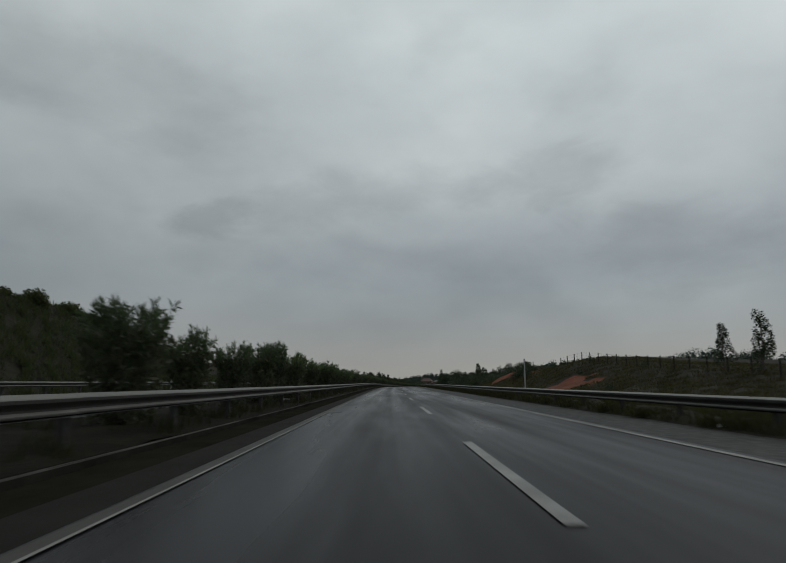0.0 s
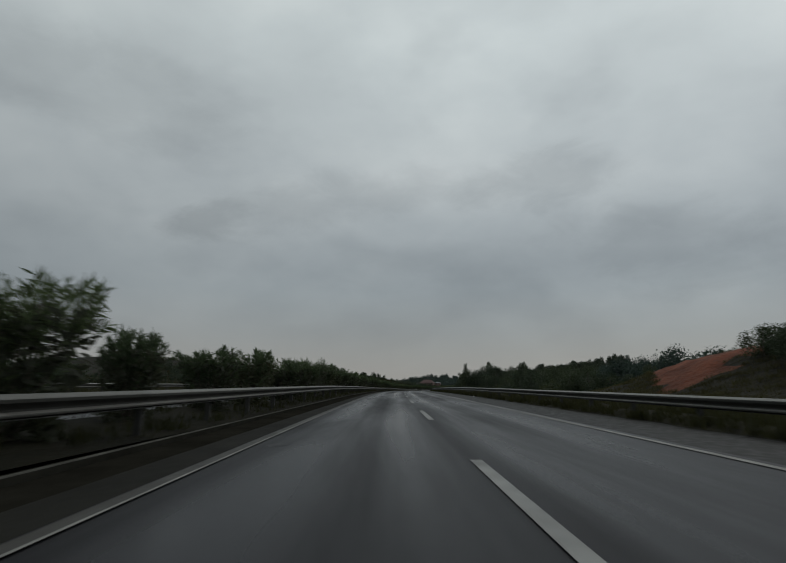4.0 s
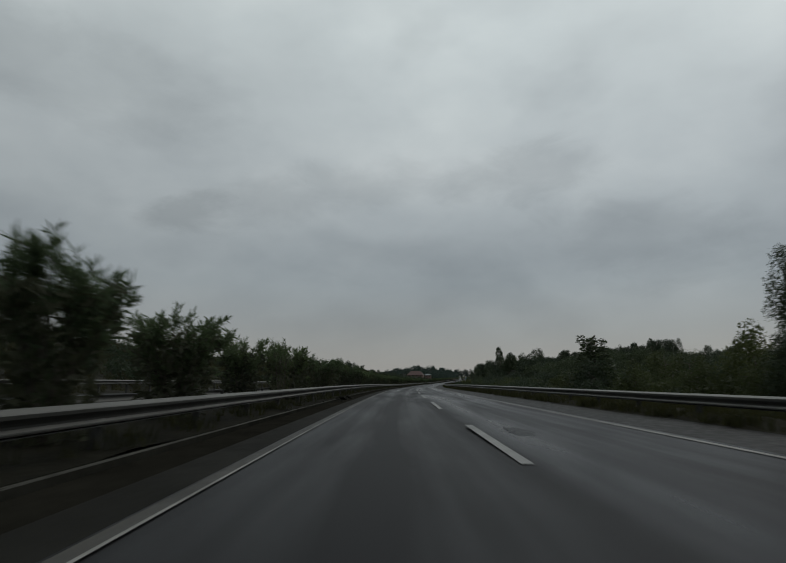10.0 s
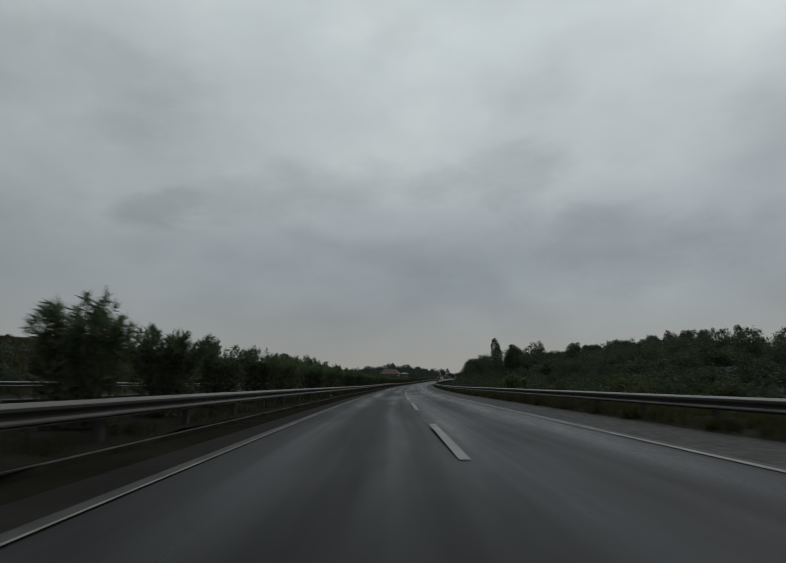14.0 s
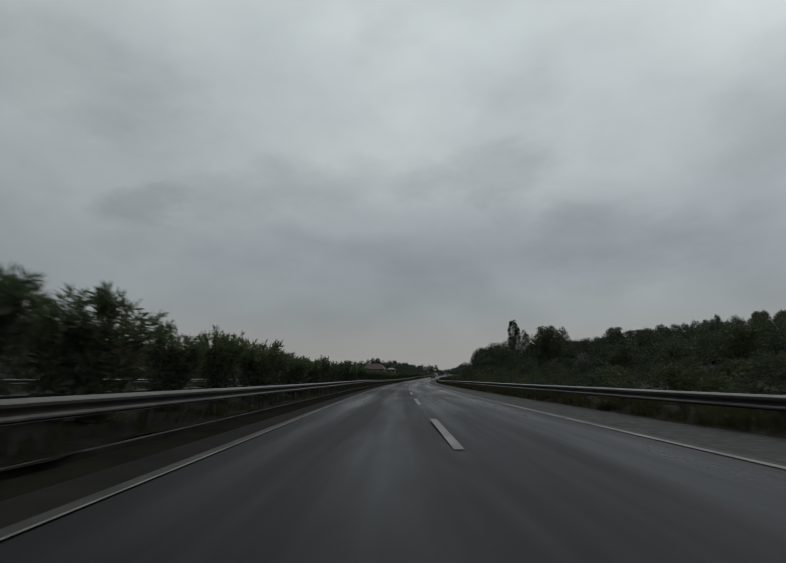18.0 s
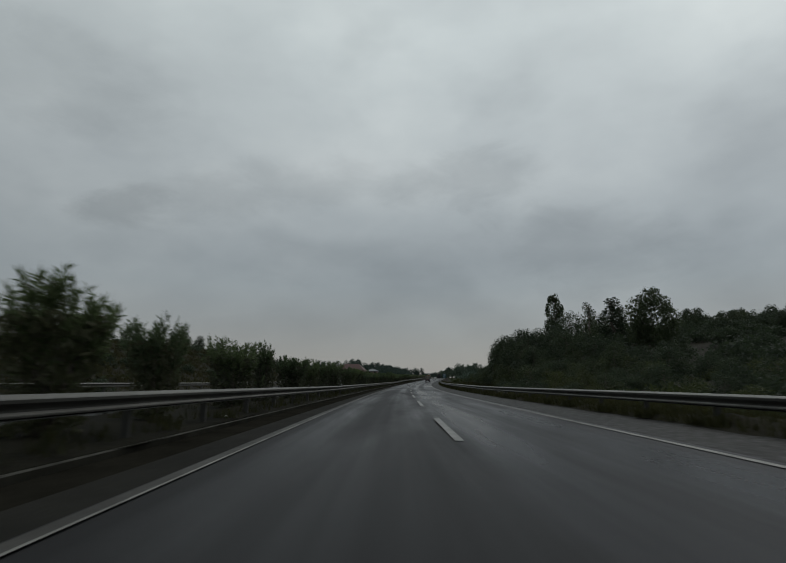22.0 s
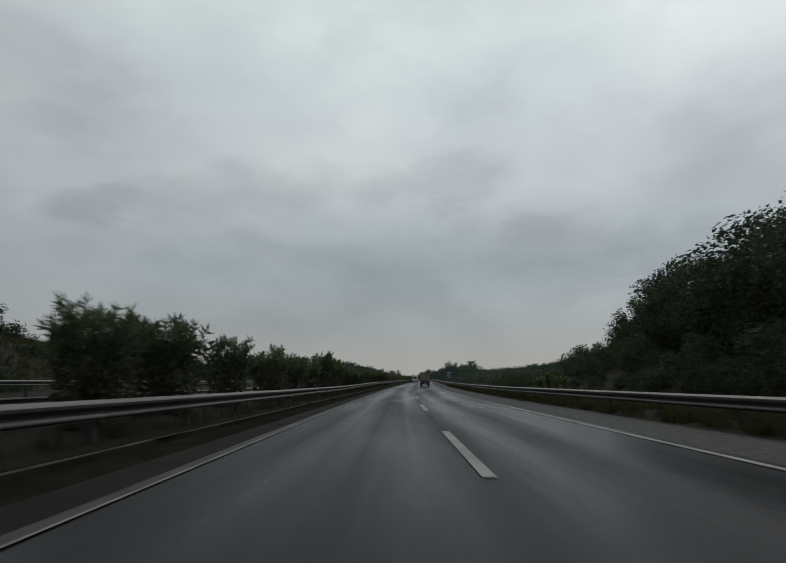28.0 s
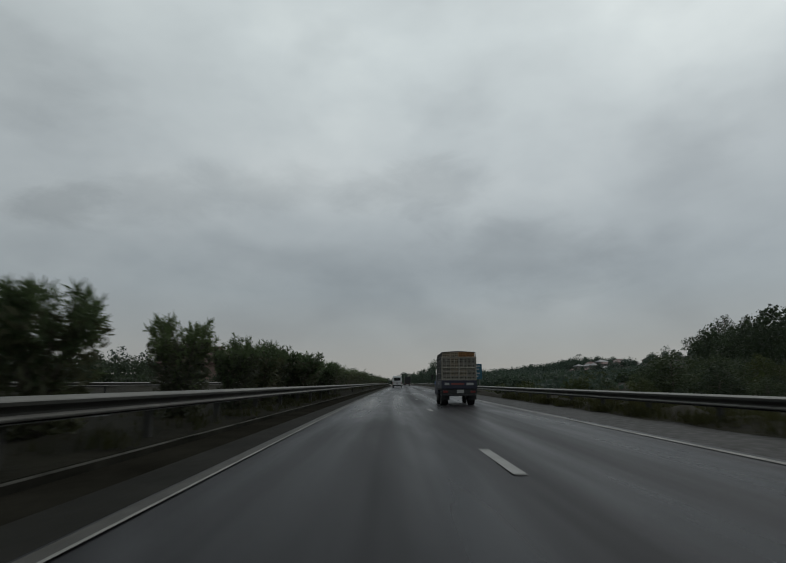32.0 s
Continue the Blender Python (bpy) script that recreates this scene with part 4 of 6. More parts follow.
# scrub trees along the outer fence line
for l, s, h in ((20, 142, 3.0), (24, 148, 3.6), (18, 153, 3.5), (19, 158, 3.7), (22, 164, 3.7), (17.5, 168, 3.0), (21, 175, 3.4), (25, 181, 4.2), (18.5, 186, 3.3), (22, 191, 4.1), (18, 195, 3.9), (24, 199, 4.8)):
    grow(SCRUB, 4.2, l, s, h, "tangled green scrub beside the road", "shrub", "scrub on the outer side", 0.95)
for l, s, h in ((18, 203, 5.0), (21.5, 206, 5.7), (17, 208, 5.4), (19.5, 210, 6.1), (16.0, 210.5, 5.8), (21, 214, 6.6)):
    grow(BROAD, 9.0, l, s, h, "dense broadleaf tree leaning over the verge", group="trees by the outer verge", wide=1.3)
grow(SLIM, 10.0, 20.4, 170.4, 5.4, "slender open-crowned tree above the scrub", wide=1.7)
grow(FINE, 10.0, 15.4, 214.4, 7.4, "tall slim tree with small leaves", wide=1.2)
for l, s, h in ((18.6, 222.5, 4.3), (16.2, 216.8, 3.0), (14.6, 215.2, 2.6), (20.5, 226, 3.8)):
    grow(YOUNG, 4.2, l, s, h, "tall yellow-green bush beside the ditch", "shrub", "scrub on the outer side", 0.8)
grow(SLIM, 10.0, 16.4, 242, 6.5, "dark conical tree above yellow-green scrub", wide=2.6)
for l, s, h in ((15.6, 239.6, 3.7), (17.6, 244.5, 3.6)):
    grow(SCRUB, 4.2, l, s, h, "dark bushy scrub at the foot of a tree", "shrub", "scrub on the outer side")
for l, s, h in ((16.5, 224, 2.6), (18.5, 229, 3.3), (16.8, 234, 2.9), (20.5, 237, 3.6), (17.5, 252, 3.0), (20, 256, 3.0), (22, 243, 3.6), (16, 262, 2.2), (21, 265, 2.6), (26, 270, 3.4)):
    grow(YOUNG, 4.2, l, s, h, "yellow-green scrub beside the road", "shrub", "scrub on the outer side")
for i in range(46):
    s = 272 + i * 4.6 + dice.uniform(-2, 2)
    grow(SCRUB, 4.2, dice.choice((15, 18, 23, 29, 36)) + dice.uniform(-2, 2), s, dice.uniform(1.3, 3.0), "low dark scrub on the grassy slope", "shrub", "scrub on the outer side", 1.15)

# the wood: height of its canopy above the road
def canopy(l, s):
    """Height of the treetops above the road on the wooded hill."""
    # the far end of the wood is cut off aslant
    end = s + (25 - np.minimum(l, 30)) * np.where(l > 25, 2.5, 4.6) * np.clip((s - 538) / 14, 0, 1)
    edge = np.interp(end, [440, 460, 487, 505, 530, 545, 574, 582, 590, 604, 612, 630, 650], [5.0, 5.2, 6.2, 8.8, 12.4, 14.6, 14.6, 12.6, 9.0, 9.0, 9.0, 8.8, 8.4])
    top = np.where(l > 30, edge + (l - 30) * np.interp(s, [440, 490, 520, 560, 610, 650, 710, 760], [0.12, 0.12, 0.06, 0.07, 0.19, 0.2, 0.15, 0.13]), edge * (1 - (30 - l) * np.interp(s, [480, 540, 580, 610], [0.052, 0.030, 0.032, 0.05]))) * np.clip((l - 11.5 - 3.5 * np.clip((s - 490) / 30, 0, 1)) / 6.5, 0.25, 1)
    # a knoll with taller trees behind the end of the wood
    knoll = np.interp(s, [590, 612, 634, 646, 654, 661, 670, 681, 712, 724], [0, 24, 26, 23.5, 21.5, 18.4, 15.4, 14.0, 12.6, 0])
    top = np.where((l > 53) & (l < 69), np.maximum(top, knoll), top)
    # beyond the end of the wood only low growth follows
    return np.where(s > np.where(l < 46, 559 + 1.73 * l, 597 + l * 1.87), np.minimum(top, 1.2 + 0.026 * np.maximum(s - 560, 0)), top)


for s in np.arange(458, 648, 3.7):
    for l0 in (15.5, 19.5, 24.0, 29.0):
        l = max(l0 + dice.uniform(-2.0, 2.0), 17.5 if s > 512 else 0.0)
        h = max(float(canopy(l, s) - level(l, s)), 1.6) * dice.choice((0.5, 0.7, 0.88, 0.98, 1.1))
        kind, base = (dice.choice((SCRUB, SCRUB, YOUNG)), 4.2) if h < 4.3 else (BROAD, 9.0)
        grow(kind, base, l, s + dice.uniform(-1.5, 1.5), h, "dark green tree at the edge of a dense wood" if h > 4.3 else "tangled green bush below the wood", "shrub" if h < 4.3 else "tree", "trees at the edge of the wood", dice.uniform(1.0, 1.35))
# trees that stand above the wood
for kind, base, l, s, top, wide, what in (
        (TUFT, 13.0, 36.8, 557.5, 24.6, 0.75, "tall slender tree with large drooping leaves"), (DENSE, 9.0, 40.4, 506, 17.0, 0.85, "big dark open-crowned tree above the wood"),
        (SLIM, 10.0, 42.0, 530.5, 19.6, 2.0, "tall feathery tree above the wood"), (SLIM, 10.0, 44.8, 533.0, 18.6, 1.8, "tall feathery tree above the wood"), (SLIM, 10.0, 36.4, 526.5, 17.9, 1.3, "thin feathery tree above the wood"),
        (BROAD, 9.0, 35.7, 540, 16.8, 1.0, "rounded dark tree above the wood"), (TALL, 13.0, 50, 575, 19.0, 0.9, "tall dark tree rising above the wood"),
        (TALL, 13.0, 52, 598, 18.0, 0.9, "tall dark tree rising above the wood"), (TALL, 13.0, 60, 494, 11.5, 0.9, "tall dark tree rising above the wood"), (BROAD, 9.0, 22.5, 558, 10.4, 0.8, "open branching tree at the edge of the wood"), (TALL, 13.0, 33, 584, 14.5, 0.9, "tall dark tree rising above the wood"), (TALL, 13.0, 31, 604, 11.4, 0.9, "dark tree rising above the wood"), (DENSE, 9.0, 101, 486, 19.4, 0.75, "dark tree standing above the ridge"), (BROAD, 9.0, 112, 644, 26.9, 0.8, "dark tree standing above the ridge"), (SLIM, 10.0, 88, 420, 17.6, 1.7, "dark tree standing above the ridge"), (BROAD, 9.0, 84, 395, 12.6, 1.0, "dark tree standing above the ridge"), (BROAD, 9.0, 92, 418, 13.6, 1.0, "dark tree standing above the ridge"), (DENSE, 9.0, 96, 511, 18.6, 0.7, "dark tree standing above the ridge"), (BROAD, 9.0, 129, 819.5, 29.2, 0.75, "tall open-crowned tree on the far hillside"), (SLIM, 10.0, 136.5, 818, 26.5, 1.3, "slender tree on the far hillside"), (BROAD, 9.0, 120, 820.5, 21.0, 0.9, "dark tree on the far hillside")):
    grow(kind, base, l, s, top - float(level(l, s)), what, group="tall trees above the wood", wide=wide)

# trees on the crest behind the opposite carriageway
for kind, base, l, s, h, wide in ((DENSE, 9.0, -60, 514, 5.6, 1.5), (DENSE, 9.0, -58, 508, 4.2, 1.4), (BROAD, 9.0, -61.5, 545, 3.0, 0.8), (SLIM, 10.0, -58, 520, 3.0, 1.3), (BROAD, 9.0, -64, 569, 5.4, 0.9), (BROAD, 9.0, -62, 573, 5.0, 0.9), (SLIM, 10.0, -66, 582, 5.4, 1.2), (SLIM, 10.0, -68, 438, 3.0, 1.3), (BROAD, 9.0, -70, 441, 3.4, 1.0), (BROAD, 9.0, -74, 446, 3.6, 1.1)):
    grow(kind, base, l, s, h, "dark rounded tree on the crest of a brown hillside", group="trees on the hillside crest", wide=wide)


# single crowns that break the line of the ridge
for i in range(64):
    far = i < 40
    l, s = (dice.uniform(60, 150), dice.uniform(565, 700)) if far else (dice.uniform(62, 125), dice.uniform(250, 560))
    h = max(float(canopy(l, s) - level(l, s)), 4.0) + dice.uniform(-1.2, 1.8) if far else dice.uniform(4.2, 7.4)
    kind, base = dice.choice(((BROAD, 9.0), (BROAD, 9.0), (DENSE, 9.0)))
    grow(kind, base, l, s, h, "rounded dark tree on the skyline of the ridge", group="trees along the ridge", wide=dice.uniform(1.0, 1.5) * (8.0 / h if h > 8.0 else 1.0))


# ---- banana plants by the verge ----
def banana_leaf_mesh(seed):
    """A long arching blade, torn into lobes along its midrib."""
    rng = np.random.RandomState(seed)
    bm = bmesh.new()
    for side in (-1, 1):
        for i in range(11):
            u0, u1 = i / 11, (i + 0.86) / 11
            edge = []
            for u in (u0, u1):
                y, z = 1.55 * u * (1 - 0.18 * u), 0.95 * math.sin(u * 2.3) * 0.8
                wdt = 0.17 * math.sin(math.pi * min(u * 0.85 + 0.12, 1.0)) * rng.uniform(0.8, 1.1) + 0.01
                edge.append(((0, y, z), (side * wdt, y + 0.07 * u + 0.05, z + 0.05 - 0.10 * u - rng.uniform(0, 0.05))))
            q = [bm.verts.new(p) for p in (edge[0][0], edge[1][0], edge[1][1], edge[0][1])]
            bm.faces.new(q)
    return mesh_of("leaf", bm, BANANA_LEAF, True)


BANANA_LEAVES = [banana_leaf_mesh(i) for i in range(3)]


def stem_mesh():
    bm = bmesh.new()
    tube(bm, (0, 0, -0.2), (0.03, 0, 0.5), 0.085, 0.07, 8)
    tube(bm, (0.03, 0, 0.5), (0.02, 0.02, 1.0), 0.07, 0.045, 8)
    return mesh_of("pseudostem", bm, BANANA_LEAF, True)


STEM = stem_mesh()
for l, s, h in ((11.6, 324, 1.0), (12.4, 326, 1.15), (12.8, 322, 0.95), (11.4, 317, 0.55), (13.2, 328, 1.1), (12.0, 331, 0.8), (13.5, 334, 0.7), (11.6, 570, 0.85), (12.6, 571.5, 1.0), (12.2, 573.5, 0.8), (13.4, 569.5, 0.9)):
    z = float(level(l, s))
    plant = thing("banana_plant", "young banana plant with arching yellow-green leaves", "plant", "banana plants by the verge", m=at(l, s, z, dice.uniform(0, 360), h))
    part("pseudostem", STEM, BANANA_LEAF, plant)
    for j in range(8):
        part("leaf", BANANA_LEAVES[j % 3], BANANA_LEAF, plant, m=Matrix.Translation((0.02, 0.02, 0.92)) @ Matrix.Rotation(j * 0.83, 4, "Z") @ Matrix.Rotation(radians(28 + 9 * (j % 4)), 4, "X"))


# ---- a clump of plume grass and a dry flowering bush by the ditch ----
def plume_mesh(seed, n, reach):
    """Long arching blades from one foot."""
    rng = random.Random(seed)
    bm = bmesh.new()
    for k in range(n):
        a, lean, ln = rng.uniform(0, 2 * math.pi), rng.uniform(0.15, 1.0), reach * rng.uniform(0.6, 1.0)
        side = Vector((-math.sin(a), math.cos(a), 0)) * 0.018
        rows = []
        for i in range(6):
            u = i / 5
            p = Vector((math.cos(a), math.sin(a), 0)) * (lean * ln * u * (0.35 + 0.65 * u)) + Vector((0, 0, ln * (u - 0.55 * lean * u * u)))
            rows.append((bm.verts.new(p - side * (1.05 - u)), bm.verts.new(p + side * (1.05 - u))))
        for q, r in zip(rows, rows[1:]):
            bm.faces.new((q[0], q[1], r[1], r[0]))
    return mesh_of("blade_tuft", bm, BRIGHT_LEAF)


for l, s, size in ((12.0, 199, 2.1), (12.6, 200.2, 1.6), (11.5, 198.2, 1.3)):
    clump = thing("plume_grass", "arching clump of tall pale green plume grass", "grass", "plume grass by the ditch", m=at(l, s, float(level(l, s)) - 0.05, s * 40))
    part("blade_tuft", plume_mesh(int(s), 150, size), BRIGHT_LEAF, clump)
for l, s, h in ((12.2, 433.5, 1.5), (13.2, 435.0, 1.7)):
    grow(YOUNG, 4.2, l, s, h, "yellowing bush with pale dry twigs", "shrub", "scrub on the outer side", 1.2)


# ---- joined woods, too many to count ----
def woodland(name, spots, mat, leaf, per, label, seed, inner=26):
    """Crowns of many leaf clumps on short trunks; spots: offset, way along, top height, crown width."""
    rng = np.random.RandomState(seed)
    vs, fs, n = [], [], 0
    for l, s, h, wd in spots:
        base = place(l, s, float(level(l, s)) - 0.3)
        lumps = []
        deep = min(h * 0.85, max(wd * 1.1, h * 0.6))
        for i in range(9):
            a = i * 2.4 + rng.uniform(-0.6, 0.6)
            x = (i + 0.5) / 9
            size = wd * rng.uniform(0.2, 0.34) * (1 - 0.2 * x)
            rad = wd * 0.34 * np.sqrt(1 - 0.85 * x ** 2) * rng.uniform(0.5, 1.0)
            tall = max(size * rng.uniform(0.65, 0.95), deep * 0.12)
            lumps.append((base + [rad * np.cos(a), rad * np.sin(a), h - deep + (deep - tall) * (0.15 + 0.85 * x) * rng.uniform(0.92, 1.05)], np.array([size, size, min(tall, h * 0.45)])))
        v, f = foliage(rng, lumps, per, leaf, 0.62, inner)
        vs.append(v), fs.append(f + n)
        n += len(v)
        r = 0.02 * h
        ring = np.array([[r, 0, 0], [0, r, 0], [-r, 0, 0], [0, -r, 0]])
        vs.append(np.concatenate([base + ring, base + ring * 0.5 + [0, 0, h * 0.6]]))
        fs.append(np.array([[i, (i + 1) % 4, 4 + (i + 1) % 4, 4 + i] for i in range(4)]) + n)
        n += 8
    return tagged(new(name, raw_mesh(name, np.concatenate(vs), np.concatenate(fs), mat)), label, "woodland", kind="stuff")


rng = random.Random(21)
jit = lambda a, b: rng.uniform(a, b)
# belt of trees on the rise behind the cut bank
spots = [(l, s, max(jit(5.6, 8.2) + 0.008 * (s - 100) - float(level(l, s)), 2.0), jit(5, 9)) for l, s in [(jit(46, 120), jit(95, 235)) for _ in range(210)] if not 0.46 < l / max(s - 58, 1) < 0.80]
woodland("rise_woodland", spots, HAZE_LEAF, 0.30, 560, "dark hazy trees on the rise behind the cut bank", 13)
spots = [(l, s, max((float(np.interp(s, [365, 395, 430], [6.4, 9.6, 10.6])) + (l - 50) * 0.17) * jit(0.75, 1.06) - float(level(l, s)), 1.5), jit(5, 9)) for l, s in [(jit(44, 82), jit(368, 470)) for _ in range(95)]]
woodland("upper_slope_woodland", spots, WOOD_LEAF, 0.36, 560, "dark broadleaf trees on the upper slope", 14)


def under(l, s, low, high, wd):
    """A tree whose top lies at the canopy there, between two shares of it."""
    return (l, s, max(float(canopy(l, s) - level(l, s)), 2.5) * jit(low, high), wd)


spots = [under(l + jit(-4, 4), s + jit(-4, 4), 0.62 if s < 640 else 0.82, 1.03 if s < 640 else 1.1, jit(5.0, 9.5)) for s in np.arange(455, 830, 8.0) for l in np.arange(36, 130, 8.5) if (l > 44 or s < 640) and (s < 700 or s < 600 + l * 1.87)]
woodland("hill_woodland", spots, WOOD_LEAF, 0.45, 330, "dense dark broadleaf wood covering the hill", 1)
lofty = lambda p: 1.5 if rng.random() < p else 1.0
spots = [(l + jit(-6, 6), s + jit(-5, 5), jit(2.6, 5.0) * lofty(0.28), jit(4.5, 10.5)) for s in np.arange(150, 455, 10.0) for l in (78, 90, 104, 120, 140) if rng.random() < 0.9]
woodland("ridge_woodland", spots, WOOD_LEAF, 0.40, 640, "dark tree belt along the low ridge", 2)
spots = [(l + jit(-7, 7), s + jit(-6, 6), jit(1.1, 2.9) * lofty(0.08), jit(3.5, 8.0)) for s in np.arange(140, 470, 9.0) for l in (34, 44, 56, 68) if rng.random() < 0.75]
woodland("slope_scrub", spots, WOOD_LEAF, 0.30, 460, "dark scrub covering the slope below the ridge", 3)
spots = [(l + jit(-12, 12), s + jit(-12, 12), jit(7, 13), jit(8, 13)) for s in np.arange(690, 1100, 21) for l in (110, 160, 210, 260) if rng.random() < 0.85 and l > 150]
far_spots = [(l + jit(-9, 9), s + jit(-12, 12), jit(16, 25) * (0.55 if abs(l - 40) < 22 else 1.0), jit(12, 18)) for s in (1530, 1550, 1575, 1600) for l in range(-150, 230, 9)]
far_spots += [(l + jit(-5, 5), s + jit(-6, 6), jit(9, 14), jit(9, 14)) for s in (1190, 1210, 1240, 1280) for l in range(52, 130, 9)]
woodland("horizon_woodland", far_spots, HAZE_LEAF, 1.1, 260, "hazy wooded rise where the motorway vanishes", 15, 30)
spots += [(l + jit(-8, 8), s, jit(6, 10), jit(7, 11)) for s in np.arange(-20, 160, 13) for l in (110, 130, 155) if rng.random() < 0.9]
# the wooded hillside below, among and behind the village
for s in np.arange(670, 945, 15.0):
    for l in np.arange(26, 230, 13.0):
        x, y = l + jit(-6, 6), s + jit(-6, 6)
        spots.append((x, y, min(max(1.0 + 0.026 * (y - 597) + 0.01 * max(x - 40, 0) + 0.11 * max(x - 95, 0) * (y < 880) - float(level(x, y)), 2.0), 12.0) * jit(0.8, 1.08), jit(10, 15)))
for l in np.arange(58, 216, 5.0):
    for behind in (26, 40, 54):
        x, y = l + jit(-3, 3), 900 + (l - 60) * 1.15 + behind + jit(-6, 6)
        top = float(np.interp(x, [60, 136, 200, 260], [10.5, 20.0, 26.5, 32.0])) + jit(-2.2, 1.2)
        spots.append((x, y, min(max(top - float(level(x, y)), 4.0), 14.0), jit(8, 13)))
spots += [(l + jit(-4, 4), s + jit(-9, 9), jit(3.8, 6.8), jit(4, 7)) for s in (918, 930, 942) for l in np.arange(70, 215, 9.0)]
spots += [(l + jit(-4, 4), s + jit(-9, 9), jit(3.0, 5.2), jit(3, 5)) for s in (958, 978, 998) for l in np.arange(100, 200, 10.0)]
woodland("distant_woodland", spots, HAZE_LEAF, 0.8, 170, "hazy blue-green woods in the distance", 4, 16)
spots = [(l + jit(-3, 3), s + jit(-5, 5), jit(7, 12), jit(6, 9)) for s in np.arange(690, 1300, 9) for l in (20, 29)]
spots = [(l * (1 + 0.3 * (s > 900)), s, h * (0.3 if s < 855 else 1.12), w) for l, s, h, w in spots]
woodland("far_verge_woodland", spots, HAZE_LEAF, 0.6, 220, "hazy belt of trees along the far verge", 5)

spots = [(l + jit(-2.5, 2.5), s + jit(-2, 2), jit(0.8, 2.5), jit(2.2, 4.6)) for s in np.arange(150, 470, 3.0) for l in (14, 18, 23, 29) if rng.random() < 0.97]
woodland("roadside_scrub", spots[::2], WOOD_LEAF, 0.19, 330, "tangled dark scrub beyond the ditch", 9)
woodland("roadside_brush", spots[1::2], BRIGHT_LEAF, 0.19, 330, "yellow-green brush beyond the ditch", 10)
spots = [(l + jit(-6, 6), s + jit(-5, 5), jit(0.8, 2.4), jit(3.0, 6.0)) for s in np.arange(618, 860, 8.0) for l in (18, 24, 32, 42, 56, 74) if rng.random() < 0.8]
woodland("meadow_scrub", spots, BRIGHT_LEAF, 0.4, 160, "low green scrub on the flat land beyond the wood", 11)

# behind the opposite carriageway
spots = [(l + jit(-2, 2), s + jit(-3, 3), jit(0.4, 1.0) if l > -36 else jit(0.9, 2.2), jit(1.4, 3.0)) for s in np.arange(-30, 98, 3.2) for l in (-29, -33, -39, -42, -46) if l < -36 or rng.random() < 0.2]
woodland("bank_scrub", spots, BRIGHT_LEAF, 0.24, 420, "low green bushes scattered over a grassy roadside bank", 6)
spots = [(l + jit(-4, 4), s + jit(-4, 4), jit(3.4, 6.2), jit(4.0, 6.5)) for s in np.arange(100, 250, 7.0) for l in (-34, -42, -52) if rng.random() < 0.8]
woodland("left_thicket", spots, WOOD_LEAF, 0.20, 1000, "dark thicket behind the opposite carriageway", 16)
spots = []
spots += [(l + jit(-4, 4), s + jit(-5, 5), jit(1.0, 2.4), jit(2.5, 4.5)) for s in np.arange(255, 600, 7.0) for l in (-30, -35, -41, -48) if rng.random() < 0.6]
spots += [(l + jit(-4, 4), s + jit(-5, 5), jit(3.0, 6.5), jit(3.5, 6.0)) for s in np.arange(516, 660, 7.0) for l in (-66, -76, -88) if rng.random() < 0.62]
spots += [(l + jit(-3, 3), s + jit(-2, 2), jit(0.9, 2.0), jit(2.5, 4.5)) for s in np.arange(508, 640, 3.2) for l in (-57, -62, -67)]
spots += [(l + jit(-4, 4), s + jit(-5, 5), jit(1.4, 3.0), jit(3.0, 5.0)) for s in np.arange(300, 516, 12.0) for l in (-72, -96) if rng.random() < 0.4]
spots += [(l + jit(-4, 4), s + jit(-4, 4), jit(2.2, 3.6) if s < 676 and l > -60 else jit(3.6, 4.6) if s < 726 and l > -60 else jit(4.0, 6.5), jit(4, 7)) for s in np.arange(600, 760, 7.0) for l in (-34, -42, -52, -66) if not (702 < s < 738 and l > -55)]
woodland("left_woodland", spots, WOOD_LEAF, 0.32, 300, "dark tree belt behind the opposite carriageway", 7)
woodland("left_scrubland", [(jit(-95, -27), jit(90, 620), jit(0.5, 1.5), jit(2.5, 6.0)) for _ in range(900)], GRASS, 0.45, 60, "low brown brush on the slope behind the opposite carriageway", 12, 4)
spots_far = [(l + jit(-5, 5), s + jit(-5, 5), jit(6, 10.5), jit(6, 10)) for s in np.arange(745, 1420, 10.0) for l in (-30, -40, -54, -75)]
woodland("far_left_woodland", spots_far, HAZE_LEAF, 0.75, 120, "hazy tree belt beyond the opposite carriageway", 8)


